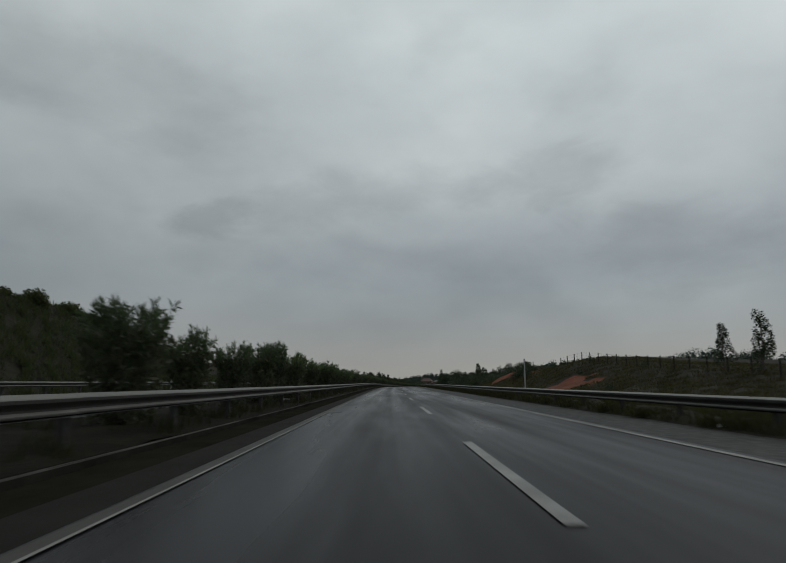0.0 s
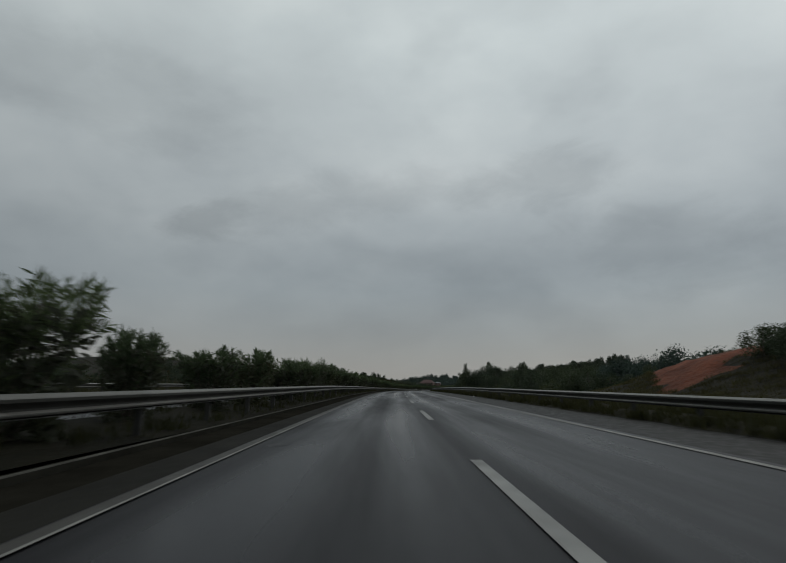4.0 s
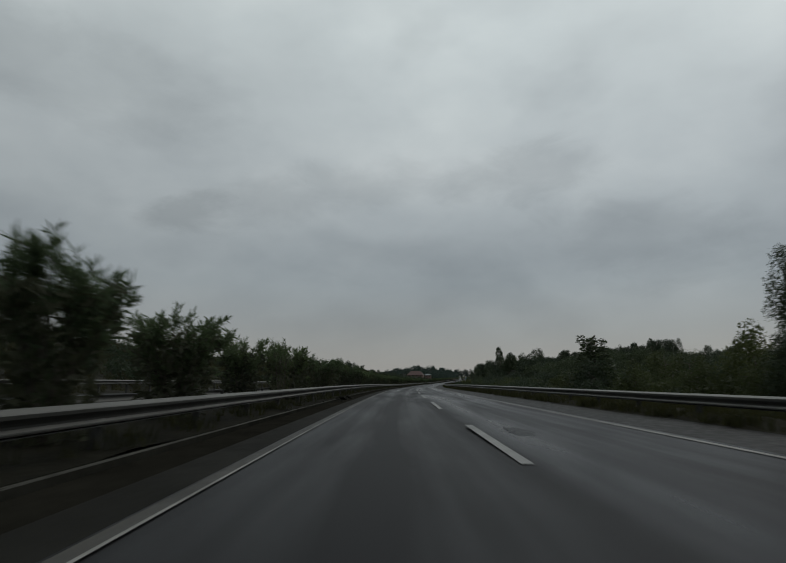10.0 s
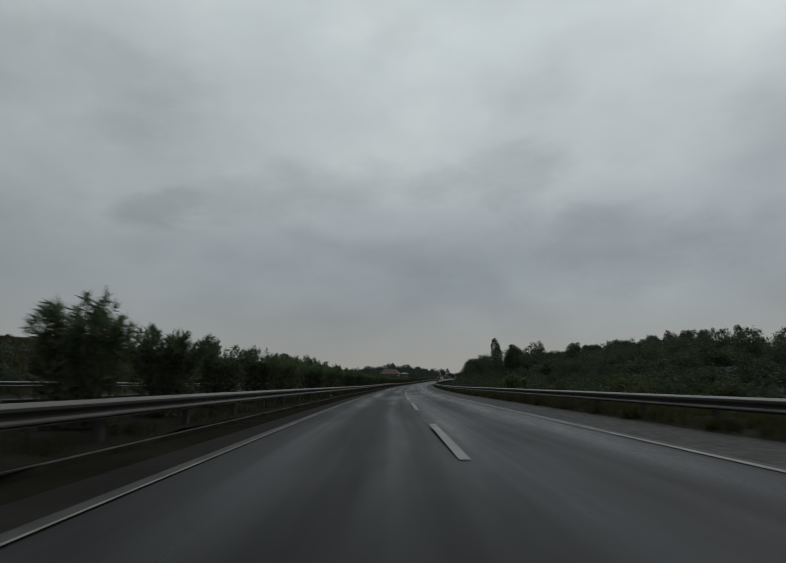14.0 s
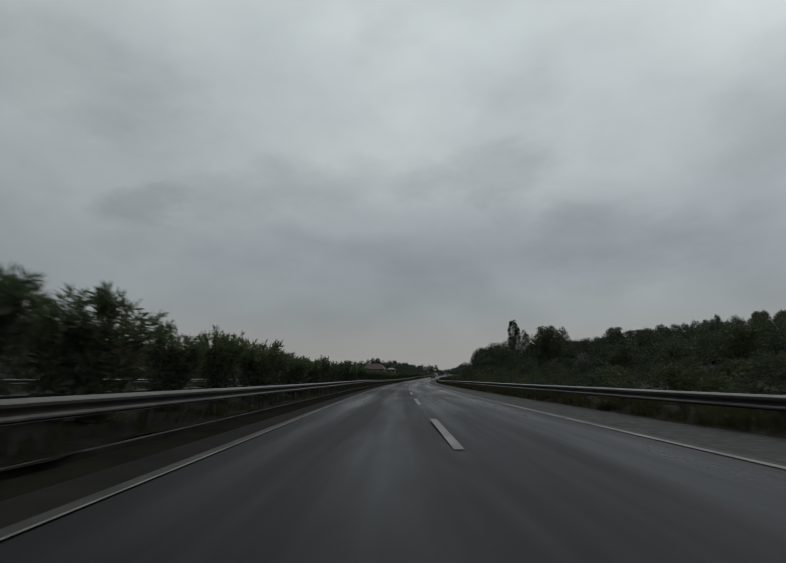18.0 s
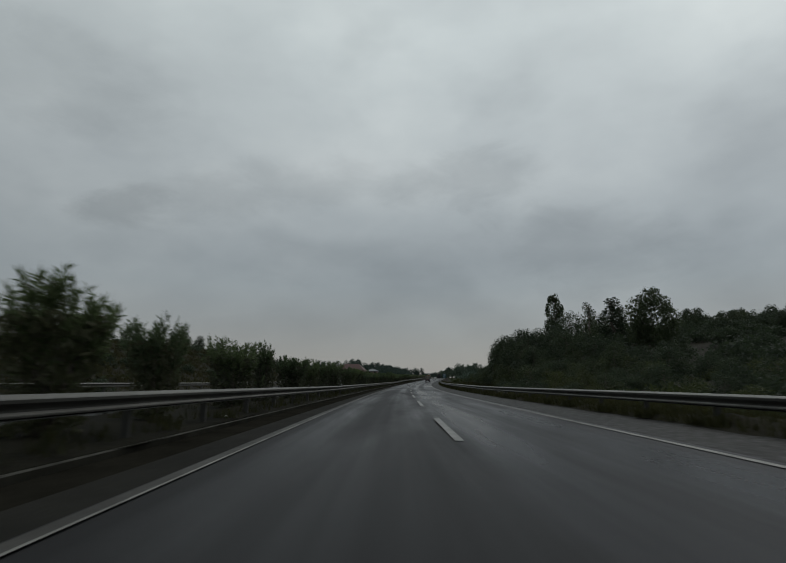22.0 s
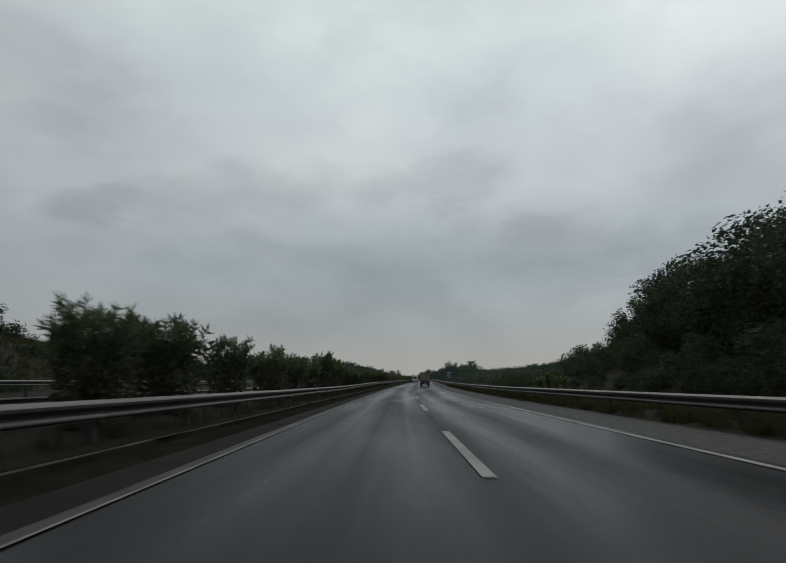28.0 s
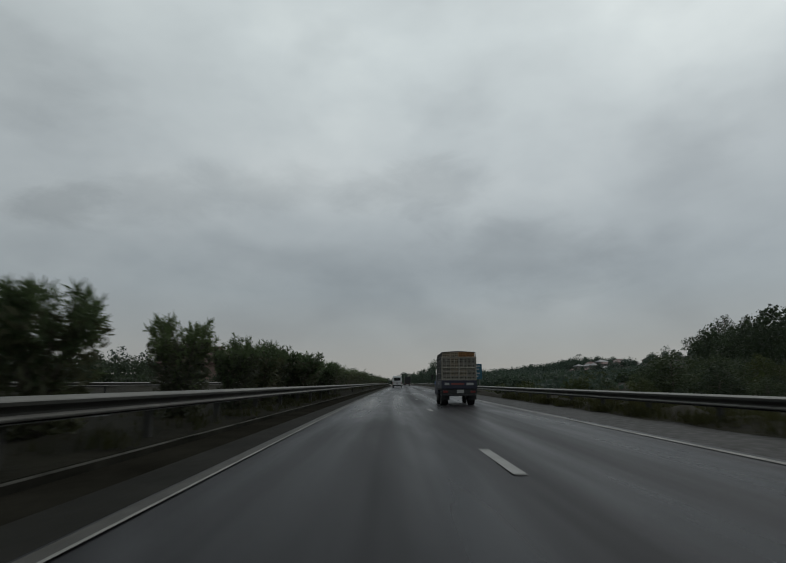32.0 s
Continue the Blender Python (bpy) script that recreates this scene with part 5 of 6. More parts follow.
# ---- grass along the verges ----
def grass(name, bands, per_metre, size, mat, label, seed, s0=-12, s1=640, bare=None):
    rng = np.random.RandomState(seed)
    cs = []
    for l0, l1, z in bands:
        n = int((s1 - s0) * per_metre)
        s = rng.uniform(s0, s1, n)
        # tufts gather in patches
        l = rng.uniform(l0, l1, n)
        s = s + 0.8 * np.sin(s * 1.7 + l * 2.3) + 0.5 * np.sin(s * 0.61 - l * 1.1)
        if bare is not None:
            grown = ~bare(l, s)
            l, s = l[grown], s[grown]
        zz = level(l, s) + 0.04 if z is None else z
        cs.append(place(l, s, zz))
    c = np.concatenate(cs).repeat(5, 0) + rng.normal(0, 1, (5 * sum(len(q) for q in cs), 3)) * [0.10, 0.10, 0.0]
    n = len(c)
    a = rng.uniform(0, 2 * np.pi, n)
    hgt = size * rng.uniform(0.4, 1.3, n)
    side = np.stack([np.cos(a), np.sin(a), np.zeros(n)], -1) * (hgt * 0.10)[:, None]
    lean = np.stack([-np.sin(a), np.cos(a), np.zeros(n)], -1) * (hgt * rng.uniform(-0.7, 0.7, n))[:, None]
    up = np.stack([np.zeros(n), np.zeros(n), hgt], -1)
    v = np.stack([c - side, c + side, c + side * 0.3 + lean + up, c - side * 0.3 + lean + up], 1).reshape(-1, 3)
    return tagged(new(name, raw_mesh(name, v, np.arange(4 * n).reshape(-1, 4), mat)), label, "grass", kind="stuff")


grass("verge_grass", [(7.5, 8.2, 0.03), (8.2, 9.8, 0.1)], 26, 0.24, GRASS, "short yellowing grass under the outer guard rail", 1)
grass("ditch_grass", [(9.2, 12.0, None), (12.0, 17.0, None)], 14, 0.40, GRASS, "long rough grass in the roadside ditch", 2)
grass("median_grass", [(-5.6, -4.15, 0.13), (-9.8, -6.8, 0.13)], 7, 0.20, GRASS, "sparse weeds in the median soil", 3)
grass("hillside_grass", [(-45.0, -26.5, None), (-70.0, -45.0, None)], 40, 0.5, BANK_GRASS, "rough brown grass on the slope behind the opposite carriageway", 5, 70, 620)
grass("slope_grass", [(-42.0, -26.0, None)], 150, 0.5, BRIGHT_LEAF, "long yellow-green grass on the roadside bank", 6, -25, 112)
grass("bank_grass", [(15.5, 24.0, None), (24.0, 36.0, None)], 130, 0.21, BANK_GRASS, "rough olive grass over the earth bank", 4, 10, 145, red_earth)


# ---- vehicles: x to the right, y forward, z up from the road ----
def wheel(parent, x, y, r, wd, label="black tyre on a grey steel rim"):
    hub = part("wheel", tyre_mesh(r, wd), RUBBER, parent, label, Matrix.Translation((x, y, r)))
    bm = bmesh.new()
    tube(bm, (-wd * 0.46, 0, 0), (wd * 0.46, 0, 0), r * 0.58, sides=18)
    for a in range(5):
        b = a * 2 * math.pi / 5
        tube(bm, (-wd * 0.50, r * 0.36 * math.cos(b), r * 0.36 * math.sin(b)), (wd * 0.50, r * 0.36 * math.cos(b), r * 0.36 * math.sin(b)), r * 0.09, sides=6)
    tube(bm, (-wd * 0.53, 0, 0), (wd * 0.53, 0, 0), r * 0.15, sides=10)
    part("rim", bm, GREY_STEEL, hub)
    return hub


TYRES = {}


def tyre_mesh(r, wd):
    if (r, wd) not in TYRES:
        bm = bmesh.new()
        prof = [(-wd / 2, r * 0.6), (-wd / 2, r * 0.86), (-wd * 0.4, r * 0.97), (0, r), (wd * 0.4, r * 0.97), (wd / 2, r * 0.86), (wd / 2, r * 0.6)]
        rings = [[bm.verts.new((x, q * math.cos(k * math.pi / 12), q * math.sin(k * math.pi / 12))) for x, q in prof] for k in range(24)]
        for k in range(24):
            a, b = rings[k], rings[(k + 1) % 24]
            for j in range(len(prof) - 1):
                bm.faces.new((a[j], a[j + 1], b[j + 1], b[j]))
        bmesh.ops.recalc_face_normals(bm, faces=bm.faces)
        TYRES[(r, wd)] = mesh_of("tyre", bm, RUBBER, True)
    return TYRES[(r, wd)]


def shell(sections, bevel=0.0):
    """A body lofted through cross-sections along y: rows of (y, half width low, half width high, z low, z high)."""
    bm = bmesh.new()
    rings = []
    for y, wl, wh, z0, z1 in sections:
        zm = z0 + (z1 - z0) * 0.5
        rings.append([bm.verts.new(q) for q in ((-wl * 0.94, y, z0), (wl * 0.94, y, z0), (wl, y, z0 + (zm - z0) * 0.3), (wl, y, zm), (wh, y, z1 - 0.06), (wh * 0.9, y, z1), (-wh * 0.9, y, z1), (-wh, y, z1 - 0.06), (-wl, y, zm), (-wl, y, z0 + (zm - z0) * 0.3))])
    n = len(rings[0])
    for a, b in zip(rings, rings[1:]):
        for j in range(n):
            bm.faces.new((a[j], b[j], b[(j + 1) % n], a[(j + 1) % n]))
    bm.faces.new(rings[0])
    bm.faces.new(rings[-1][::-1])
    bmesh.ops.recalc_face_normals(bm, faces=bm.faces)
    if bevel:
        sharp = [e for e in bm.edges if len(e.link_faces) == 2 and e.calc_face_angle() > 0.7]
        bmesh.ops.bevel(bm, geom=sharp, offset=bevel, segments=2, affect="EDGES")
    return bm


def plate(size, centre, mat, parent, name, label="", bevel=0.01, m=None):
    bm = bmesh.new()
    box(bm, size, centre, bevel)
    return part(name, bm, mat, parent, label, m)


def minibus():
    van = thing("minibus", "white high-roofed minibus driving ahead on wet asphalt", "van", m=at(-0.45, 712.0, 0.0))
    part("body", shell([(0, 0.93, 0.80, 0.42, 2.30), (0.25, 0.96, 0.84, 0.36, 2.40), (3.9, 0.96, 0.84, 0.34, 2.40), (4.4, 0.95, 0.78, 0.34, 2.05), (4.75, 0.94, 0.80, 0.34, 1.25), (5.4, 0.86, 0.74, 0.36, 1.02)], 0.03), WHITE_PAINT, van)
    plate((1.34, 0.03, 0.56), (0, -0.005, 1.72), GLASS, van, "rear_window", "dark tinted rear window")
    plate((0.03, 0.03, 1.75), (0, -0.012, 1.35), DARK_PLASTIC, van, "door_seam")
    for x in (-0.84, 0.84):
        plate((0.12, 0.05, 0.42), (x, -0.01, 1.05), LAMP_RED, van, "tail_lamp", "upright red tail lamp")
        plate((0.02, 3.1, 0.52), (x * 1.085, 2.1, 1.68), GLASS, van, "side_window", "dark tinted side window")
        plate((0.05, 0.10, 0.28), (x * 1.32, 4.35, 1.45), DARK_PLASTIC, van, "wing_mirror")
    plate((1.82, 0.14, 0.22), (0, -0.05, 0.50), DARK_PLASTIC, van, "rear_bumper", "dark grey plastic rear bumper", 0.03)
    plate((0.50, 0.02, 0.14), (0, -0.03, 0.86), LETTER_WHITE, van, "plate_panel", "pale registration panel")
    plate((1.25, 0.02, 0.05), (0, -0.02, 1.12), GREY_STEEL, van, "handle_strip")
    for x in (-0.83, 0.83):
        for y in (0.85, 4.45):
            wheel(van, x, y, 0.34, 0.22)


minibus()


def crate_mesh(mat):
    """A slatted plastic harvest crate, 0.56 x 0.40 x 0.29 m."""
    bm = bmesh.new()
    L, W, H = 0.55, 0.39, 0.285
    box(bm, (W, L, 0.02), (0, 0, 0.012))
    for z, t in ((0.03, 0.05), (0.15, 0.03), (H - 0.03, 0.055)):
        for x in (-1, 1):
            box(bm, (0.018, L, t), (x * (W / 2 - 0.009), 0, z))
        for y in (-1, 1):
            box(bm, (W, 0.018, t), (0, y * (L / 2 - 0.009), z))
    for k in range(7):
        for x in (-1, 1):
            box(bm, (0.014, 0.03, H - 0.03), (x * (W / 2 - 0.010), (k - 3) * L / 6.6, H / 2))
    for k in range(5):
        for y in (-1, 1):
            box(bm, (0.03, 0.014, H - 0.03), ((k - 2) * W / 4.6, y * (L / 2 - 0.010), H / 2))
    # added dark block: the shade behind the slats, put into its colour
    shown = len(bm.faces)
    box(bm, (W * 0.86, L * 0.86, H * 0.75), (0, 0, H * 0.42))
    bm.faces.ensure_lookup_table()
    for f in bm.faces[shown:]:
        f.material_index = 1
    return mesh_of("plastic_crate", bm, [mat, CRATE_SHADE])


CRATES = [crate_mesh(m) for m in CRATE_COLOURS]
CRATE_NAMES = ("cream", "grey", "orange", "blue", "yellow", "teal")
TRUCK_L, TRUCK_S = 3.0, 625.2


def crate_truck():
    base = at(TRUCK_L, TRUCK_S, 0.0)
    truck = thing("truck", "dark blue light truck with a grey cage full of crates", "truck", m=base)
    W = 1.72
    # load bed
    plate((W, 3.15, 0.10), (0, 1.58, 0.80), DARK_PLASTIC, truck, "bed_floor")
    plate((W, 0.05, 0.40), (0, 0.0, 1.00), BLUE_PAINT, truck, "tailgate", "dark blue tailgate with painted lettering", 0.015)
    for x in (-1, 1):
        side = plate((0.05, 3.1, 0.38), (x * (W / 2 - 0.025), 1.60, 1.00), BLUE_PAINT, truck, "side_panel", "dark blue drop side", 0.015)
        plate((0.02, 3.05, 0.03), (x * (W / 2 + 0.008), 1.6, 0.90), GREY_STEEL, side, "trim_strip", "pale trim strip", 0.004)
        plate((0.01, 0.62, 0.10), (x * (W / 2 + 0.004), 1.75, 1.06), LETTER_WHITE, side, "lettering_bar", "white painted bar of lettering", 0.0)
    for x, wd, mat, lab in ((-0.60, 0.22, LETTER_WHITE, "white"), (-0.08, 0.62, LETTER_RED, "red"), (0.52, 0.34, LETTER_WHITE, "white")):
        plate((wd, 0.012, 0.11 if lab == "white" else 0.075), (x, -0.030, 1.03), mat, truck, "lettering_bar", lab + " painted bar of lettering", 0.0)
    # chassis
    plate((0.72, 4.3, 0.14), (0, 2.25, 0.60), DARK_PLASTIC, truck, "chassis")
    plate((W * 0.98, 0.05, 0.20), (0, 0.04, 0.66), DARK_PLASTIC, truck, "rear_skirt", "black rear skirt with lamps")
    plate((1.5, 0.08, 0.10), (0, -0.02, 0.50), DARK_PLASTIC, truck, "rear_bumper", "black steel rear bumper", 0.02)
    plate((0.34, 0.015, 0.16), (0.05, -0.005, 0.67), LETTER_WHITE, truck, "plate_panel", "pale registration panel", 0.0)
    for x in (-0.66, 0.66):
        plate((0.24, 0.03, 0.10), (x, 0.0, 0.66), LAMP_RED, truck, "tail_lamp", "red tail lamp")
        plate((0.42, 0.02, 0.26), (x, 0.35, 0.40), DARK_PLASTIC, truck, "mud_flap", "black rubber mud flap")
    plate((0.30, 0.55, 0.26), (-0.55, 2.45, 0.56), GREY_STEEL, truck, "fuel_tank")
    for x in (-0.66, 0.66):
        wheel(truck, x, 0.95, 0.33, 0.34)
        wheel(truck, x * 1.07, 3.95, 0.33, 0.20)
    # cab
    cab = part("cab", shell([(3.22, 0.80, 0.74, 0.55, 1.92), (3.9, 0.84, 0.76, 0.45, 2.00), (4.25, 0.85, 0.74, 0.42, 1.96), (4.75, 0.85, 0.80, 0.40, 1.28), (4.98, 0.80, 0.74, 0.40, 1.05)], 0.03), BLUE_PAINT, truck, "dark blue cab with a light blue stripe")
    for x in (-1, 1):
        plate((0.02, 0.75, 0.48), (x * 0.80, 3.95, 1.62), GLASS, cab, "side_window", "dark side window")
        plate((0.015, 0.55, 0.16), (x * 0.853, 4.45, 1.10), STRIPE_BLUE, cab, "stripe", "light blue stripe")
        plate((0.12, 0.06, 0.30), (x * 1.02, 4.42, 1.42), DARK_PLASTIC, cab, "wing_mirror", "black wing mirror", 0.02)
        plate((0.10, 0.06, 0.20), (x * 0.70, 4.96, 0.78), LAMP_CLEAR, cab, "headlamp")
    plate((1.34, 0.02, 0.52), (0, 4.52, 1.62), GLASS, cab, "windscreen", "raked windscreen", 0.0, None)
    bm = bmesh.new()
    for x in (-0.6, 0.6):
        tube(bm, (x, 3.3, 2.0), (x, 3.3, 2.16), 0.014)
        tube(bm, (x, 3.3, 2.16), (x, 3.95, 2.16), 0.014)
        tube(bm, (x, 3.95, 2.16), (x, 3.95, 1.99), 0.014)
    for y in (3.3, 3.62, 3.95):
        tube(bm, (-0.6, y, 2.16), (0.6, y, 2.16), 0.012)
    part("roof_rack", bm, GREY_STEEL, cab, "grey tube roof rack")
    # cage: posts, hoops and rails, each a bar of its own
    def bar(name, a, b, r=0.027, label="", mat=None):
        bm = bmesh.new()
        tube(bm, a, b, r, sides=6)
        part(name, bm, mat or CAGE_STEEL, truck, label)
    for x in (-1, 1):
        X = x * (W / 2 - 0.03)
        for k in range(9):
            bar("cage_post", (X, 0.06 + k * 0.385, 1.18), (X, 0.06 + k * 0.385, 2.36))
        for z in (1.24, 1.55, 1.86, 2.17, 2.34):
            bar("cage_rail", (X, 0.04, z), (X, 3.16, z))
    for k in range(9):
        y = 0.06 + k * 0.385
        for x in (-1, 1):
            bar("hoop_leg", (x * (W / 2 - 0.03), y, 2.34), (x * (W / 2 - 0.05), y, 2.56), 0.016)
            bar("hoop_top", (x * (W / 2 - 0.05), y, 2.56), (0, y, 2.61), 0.016)
    # rear gates of the cage
    for x0, x1 in ((-0.83, -0.015), (0.015, 0.83)):
        for x in (x0, x1):
            bar("gate_stile", (x, 0.02, 1.22), (x, 0.02, 2.32), 0.032, mat=PALE_STEEL)
        for z in (1.23, 1.62, 1.80, 2.31):
            bar("gate_rail", (x0, 0.02, z), (x1, 0.02, z), 0.026, mat=PALE_STEEL)
        for k in (1, 2, 3):
            x = x0 + (x1 - x0) * k / 4
            bar("gate_bar", (x, 0.02, 1.23), (x, 0.02, 2.31), 0.02, mat=PALE_STEEL)
    # the load
    pick = random.Random(12)
    turn = Matrix.Rotation(math.pi / 2, 4, "Z")
    for row in range(6):
        z = 0.855 + row * 0.288
        for y in np.arange(0.36, 3.1, 0.565):
            for x in (-0.60, -0.20, 0.20, 0.60):
                if abs(x) < 0.4 and y > 0.7 and row < 5:
                    continue
                c = pick.choice((0, 1, 1, 1)) if y < 0.5 and row < 5 else pick.choice((0, 0, 1, 1, 1, 2, 2, 4, 3, 5)) if row < 5 else pick.choice((0, 0, 0, 2))
                ob = new("plastic_crate", CRATES[c])
                ob.matrix_world = base @ Matrix.Translation((x + pick.uniform(-0.008, 0.008), y, z)) @ Matrix.Rotation(pick.uniform(-0.03, 0.03), 4, "Z")
                tagged(ob, CRATE_NAMES[c] + " slatted plastic crate stacked on the truck", "crate", "crates on the truck")


crate_truck()


def far_lorry(l, s):
    ob = thing("lorry", "dark box lorry far ahead on the motorway", "truck", m=at(l, s))
    plate((2.3, 6.5, 2.4), (0, 3.4, 2.15), DARK_PLASTIC, ob, "cargo_box", "dark box body", 0.05)
    plate((2.2, 1.7, 2.2), (0, 7.7, 1.6), BLUE_PAINT, ob, "cab", "", 0.12)
    plate((2.2, 0.1, 0.3), (0, 0.1, 0.7), DARK_PLASTIC, ob, "rear_bumper")
    for x in (-0.95, 0.95):
        plate((0.25, 0.04, 0.14), (x * 0.9, 0.03, 0.72), LAMP_RED, ob, "tail_lamp", "red tail lamp")
        for y in (1.4, 2.5, 7.3):
            wheel(ob, x, y, 0.48, 0.32)


far_lorry(3.1, 818.0)


def far_car(l, s, mat, label, turned=0.0):
    ob = thing("car", label, "car", m=at(l, s, 0.0, turned))
    part("body", shell([(0, 0.80, 0.74, 0.35, 0.92), (0.4, 0.88, 0.82, 0.25, 1.0), (3.4, 0.88, 0.82, 0.22, 0.96), (4.3, 0.80, 0.72, 0.28, 0.72)], 0.03), mat, ob)
    part("cabin", shell([(0.25, 0.74, 0.55, 0.92, 1.30), (0.8, 0.80, 0.62, 0.94, 1.46), (2.3, 0.80, 0.60, 0.94, 1.44), (3.1, 0.76, 0.55, 0.92, 1.0)], 0.03), GLASS, ob, "dark glazed cabin")
    for x in (-0.64, 0.64):
        plate((0.28, 0.04, 0.14), (x, 0.0, 0.76), LAMP_RED, ob, "tail_lamp", "red tail lamp")
        plate((0.28, 0.04, 0.14), (x, 4.22, 0.62), LAMP_CLEAR, ob, "headlamp", "clear headlamp")
    for x in (-0.76, 0.76):
        for y in (0.85, 3.45):
            wheel(ob, x, y, 0.31, 0.2)


far_car(-0.3, 905.0, WHITE_PAINT, "white saloon car far ahead")
far_car(3.2, 925.0, WHITE_PAINT, "pale saloon car in the outer lane far ahead")
far_car(-14.5, 1010.0, LETTER_WHITE, "pale oncoming car on the opposite carriageway", 180)


# ---- houses ----
def house(name, l, s, wd, dp, h, roof_h, wall_mat, roof_mat, label, turn=0.0, storeys=1, group=""):
    z = float(level(l, s))
    ob = thing(name, label, "house", group, m=at(l, s, z, turn))
    bm = bmesh.new()
    box(bm, (wd, dp, h + 1.2), (0, 0, h / 2 - 0.6), 0.03)
    wall = part("wall", bm, wall_mat, ob)
    bm = bmesh.new()
    o = 0.6
    pts = [(-wd / 2 - o, -dp / 2 - o, h), (wd / 2 + o, -dp / 2 - o, h), (wd / 2 + o, dp / 2 + o, h), (-wd / 2 - o, dp / 2 + o, h), (-wd / 2 + dp * 0.35, 0, h + roof_h), (wd / 2 - dp * 0.35, 0, h + roof_h)]
    v = [bm.verts.new(q) for q in pts]
    w2 = [bm.verts.new((x, y, q - 0.15)) for x, y, q in pts[:4]]
    for f in ((0, 1, 5, 4), (2, 3, 4, 5), (1, 2, 5), (3, 0, 4)):
        bm.faces.new([v[i] for i in f])
    for i in range(4):
        bm.faces.new((v[i], v[(i + 1) % 4], w2[(i + 1) % 4], w2[i]))
    bm.faces.new(w2)
    bmesh.ops.recalc_face_normals(bm, faces=bm.faces)
    part("roof", bm, roof_mat, ob)
    n = max(2, int(wd / 3))
    for st in range(storeys):
        for k in range(n):
            x = -wd / 2 + wd * (k + 0.5) / n
            win = plate((1.1, 0.10, 1.25), (x, -dp / 2 - 0.01, h * (st + 0.55) / storeys), PLASTER, ob, "window", "", 0.0)
            plate((0.9, 0.06, 1.05), (x, -dp / 2 - 0.05, h * (st + 0.55) / storeys), GLASS, win, "pane", "dark pane", 0.0)
    plate((1.1, 0.1, 2.1), (-wd / 2 + wd * 0.5 / n + 1.4, -dp / 2 - 0.02, 1.05), BARK, ob, "door", "brown wooden door", 0.0)


house("house", -41.8, 716, 14.5, 9, 5.0 - float(level(-41.8, 716)), 3.6, PINK_WALL, ROOF_TILE, "pink plastered house with a hipped red tile roof", 0, 2)
house("house", -32.0, 728, 6.0, 6, 4.8 - float(level(-32.0, 728)), 1.2, PINK_WALL, ROOF_GREY, "narrow pink house with a grey sheet roof", 6, 2)
dice = random.Random(31)
for k in range(24):
    l, s = 126 + (k % 8) * 6.5 + dice.uniform(-3, 3), 958 + (k // 8) * 17 + (k % 8) * 3 + dice.uniform(-6, 6)
    w0 = (PLASTER, PINK_WALL, PLASTER)[k % 3]
    r0 = (ROOF_TILE, ROOF_GREY, ROOF_GREY, ROOF_TILE)[k % 4]
    st = 1 + k % 2
    house("house", l, s, dice.uniform(4.5, 7.5), dice.uniform(4.5, 6.5), 2.6 * st + 0.5, dice.uniform(1.2, 2.0), w0, r0, ("pink" if w0 is PINK_WALL else "pale") + " village house with a " + ("red tile" if r0 is ROOF_TILE else "grey sheet") + " roof among trees", dice.uniform(-30, 30), st, "village houses on the hill")


# ---- posts, signs, fence and odds and ends ----
def marker_pole(l, s, h, label):
    ob = thing("marker_pole", label, "pole", m=at(l, s, float(level(l, s)) - 0.1, 0))
    bm = bmesh.new()
    tube(bm, (0, 0, 0), (0, 0, h), 0.055, 0.05, 10)
    part("pole", bm, LETTER_WHITE, ob)
    bm = bmesh.new()
    tube(bm, (0, 0, h), (0, 0, h + 0.06), 0.07, 0.03, 10)
    part("cap", bm, GREY_STEEL, ob)
    return ob


marker_pole(10.6, 45.0, 3.4, "white painted concrete pole behind the guard rail")
pole = marker_pole(-24.0, 62.0, 4.5, "white pole with a short crossbar beside the opposite carriageway")
plate((0.75, 0.09, 0.16), (0, 0, 4.45), LETTER_WHITE, pole, "crossbar", "short pale crossbar", 0.01)


def road_sign(l, s):
    ob = thing("road_sign", "blue motorway sign on two grey posts", "sign", m=at(l, s, float(level(l, s)) - 0.1))
    for x in (-0.4, 0.4):
        bm = bmesh.new()
        tube(bm, (x, 0, 0), (x, 0, 3.4), 0.05, sides=8)
        part("post", bm, GREY_STEEL, ob)
    board = plate((1.3, 0.05, 1.7), (0, -0.07, 2.6), SIGN_BLUE, ob, "board", "blue sign board", 0.01)
    for z, wd in ((3.2, 0.9), (2.85, 0.7), (2.4, 0.9), (2.05, 0.5)):
        plate((wd, 0.008, 0.14), (0, -0.101, z), LETTER_WHITE, board, "lettering_bar", "white bar of lettering", 0.0)


road_sign(8.9, 662.0)


def fence_post_mesh():
    bm = bmesh.new()
    box(bm, (0.10, 0.10, 1.5), (0, 0, 0.55), 0.012)
    return mesh_of("fence_post", bm, CONCRETE)


FENCE_POST = fence_post_mesh()


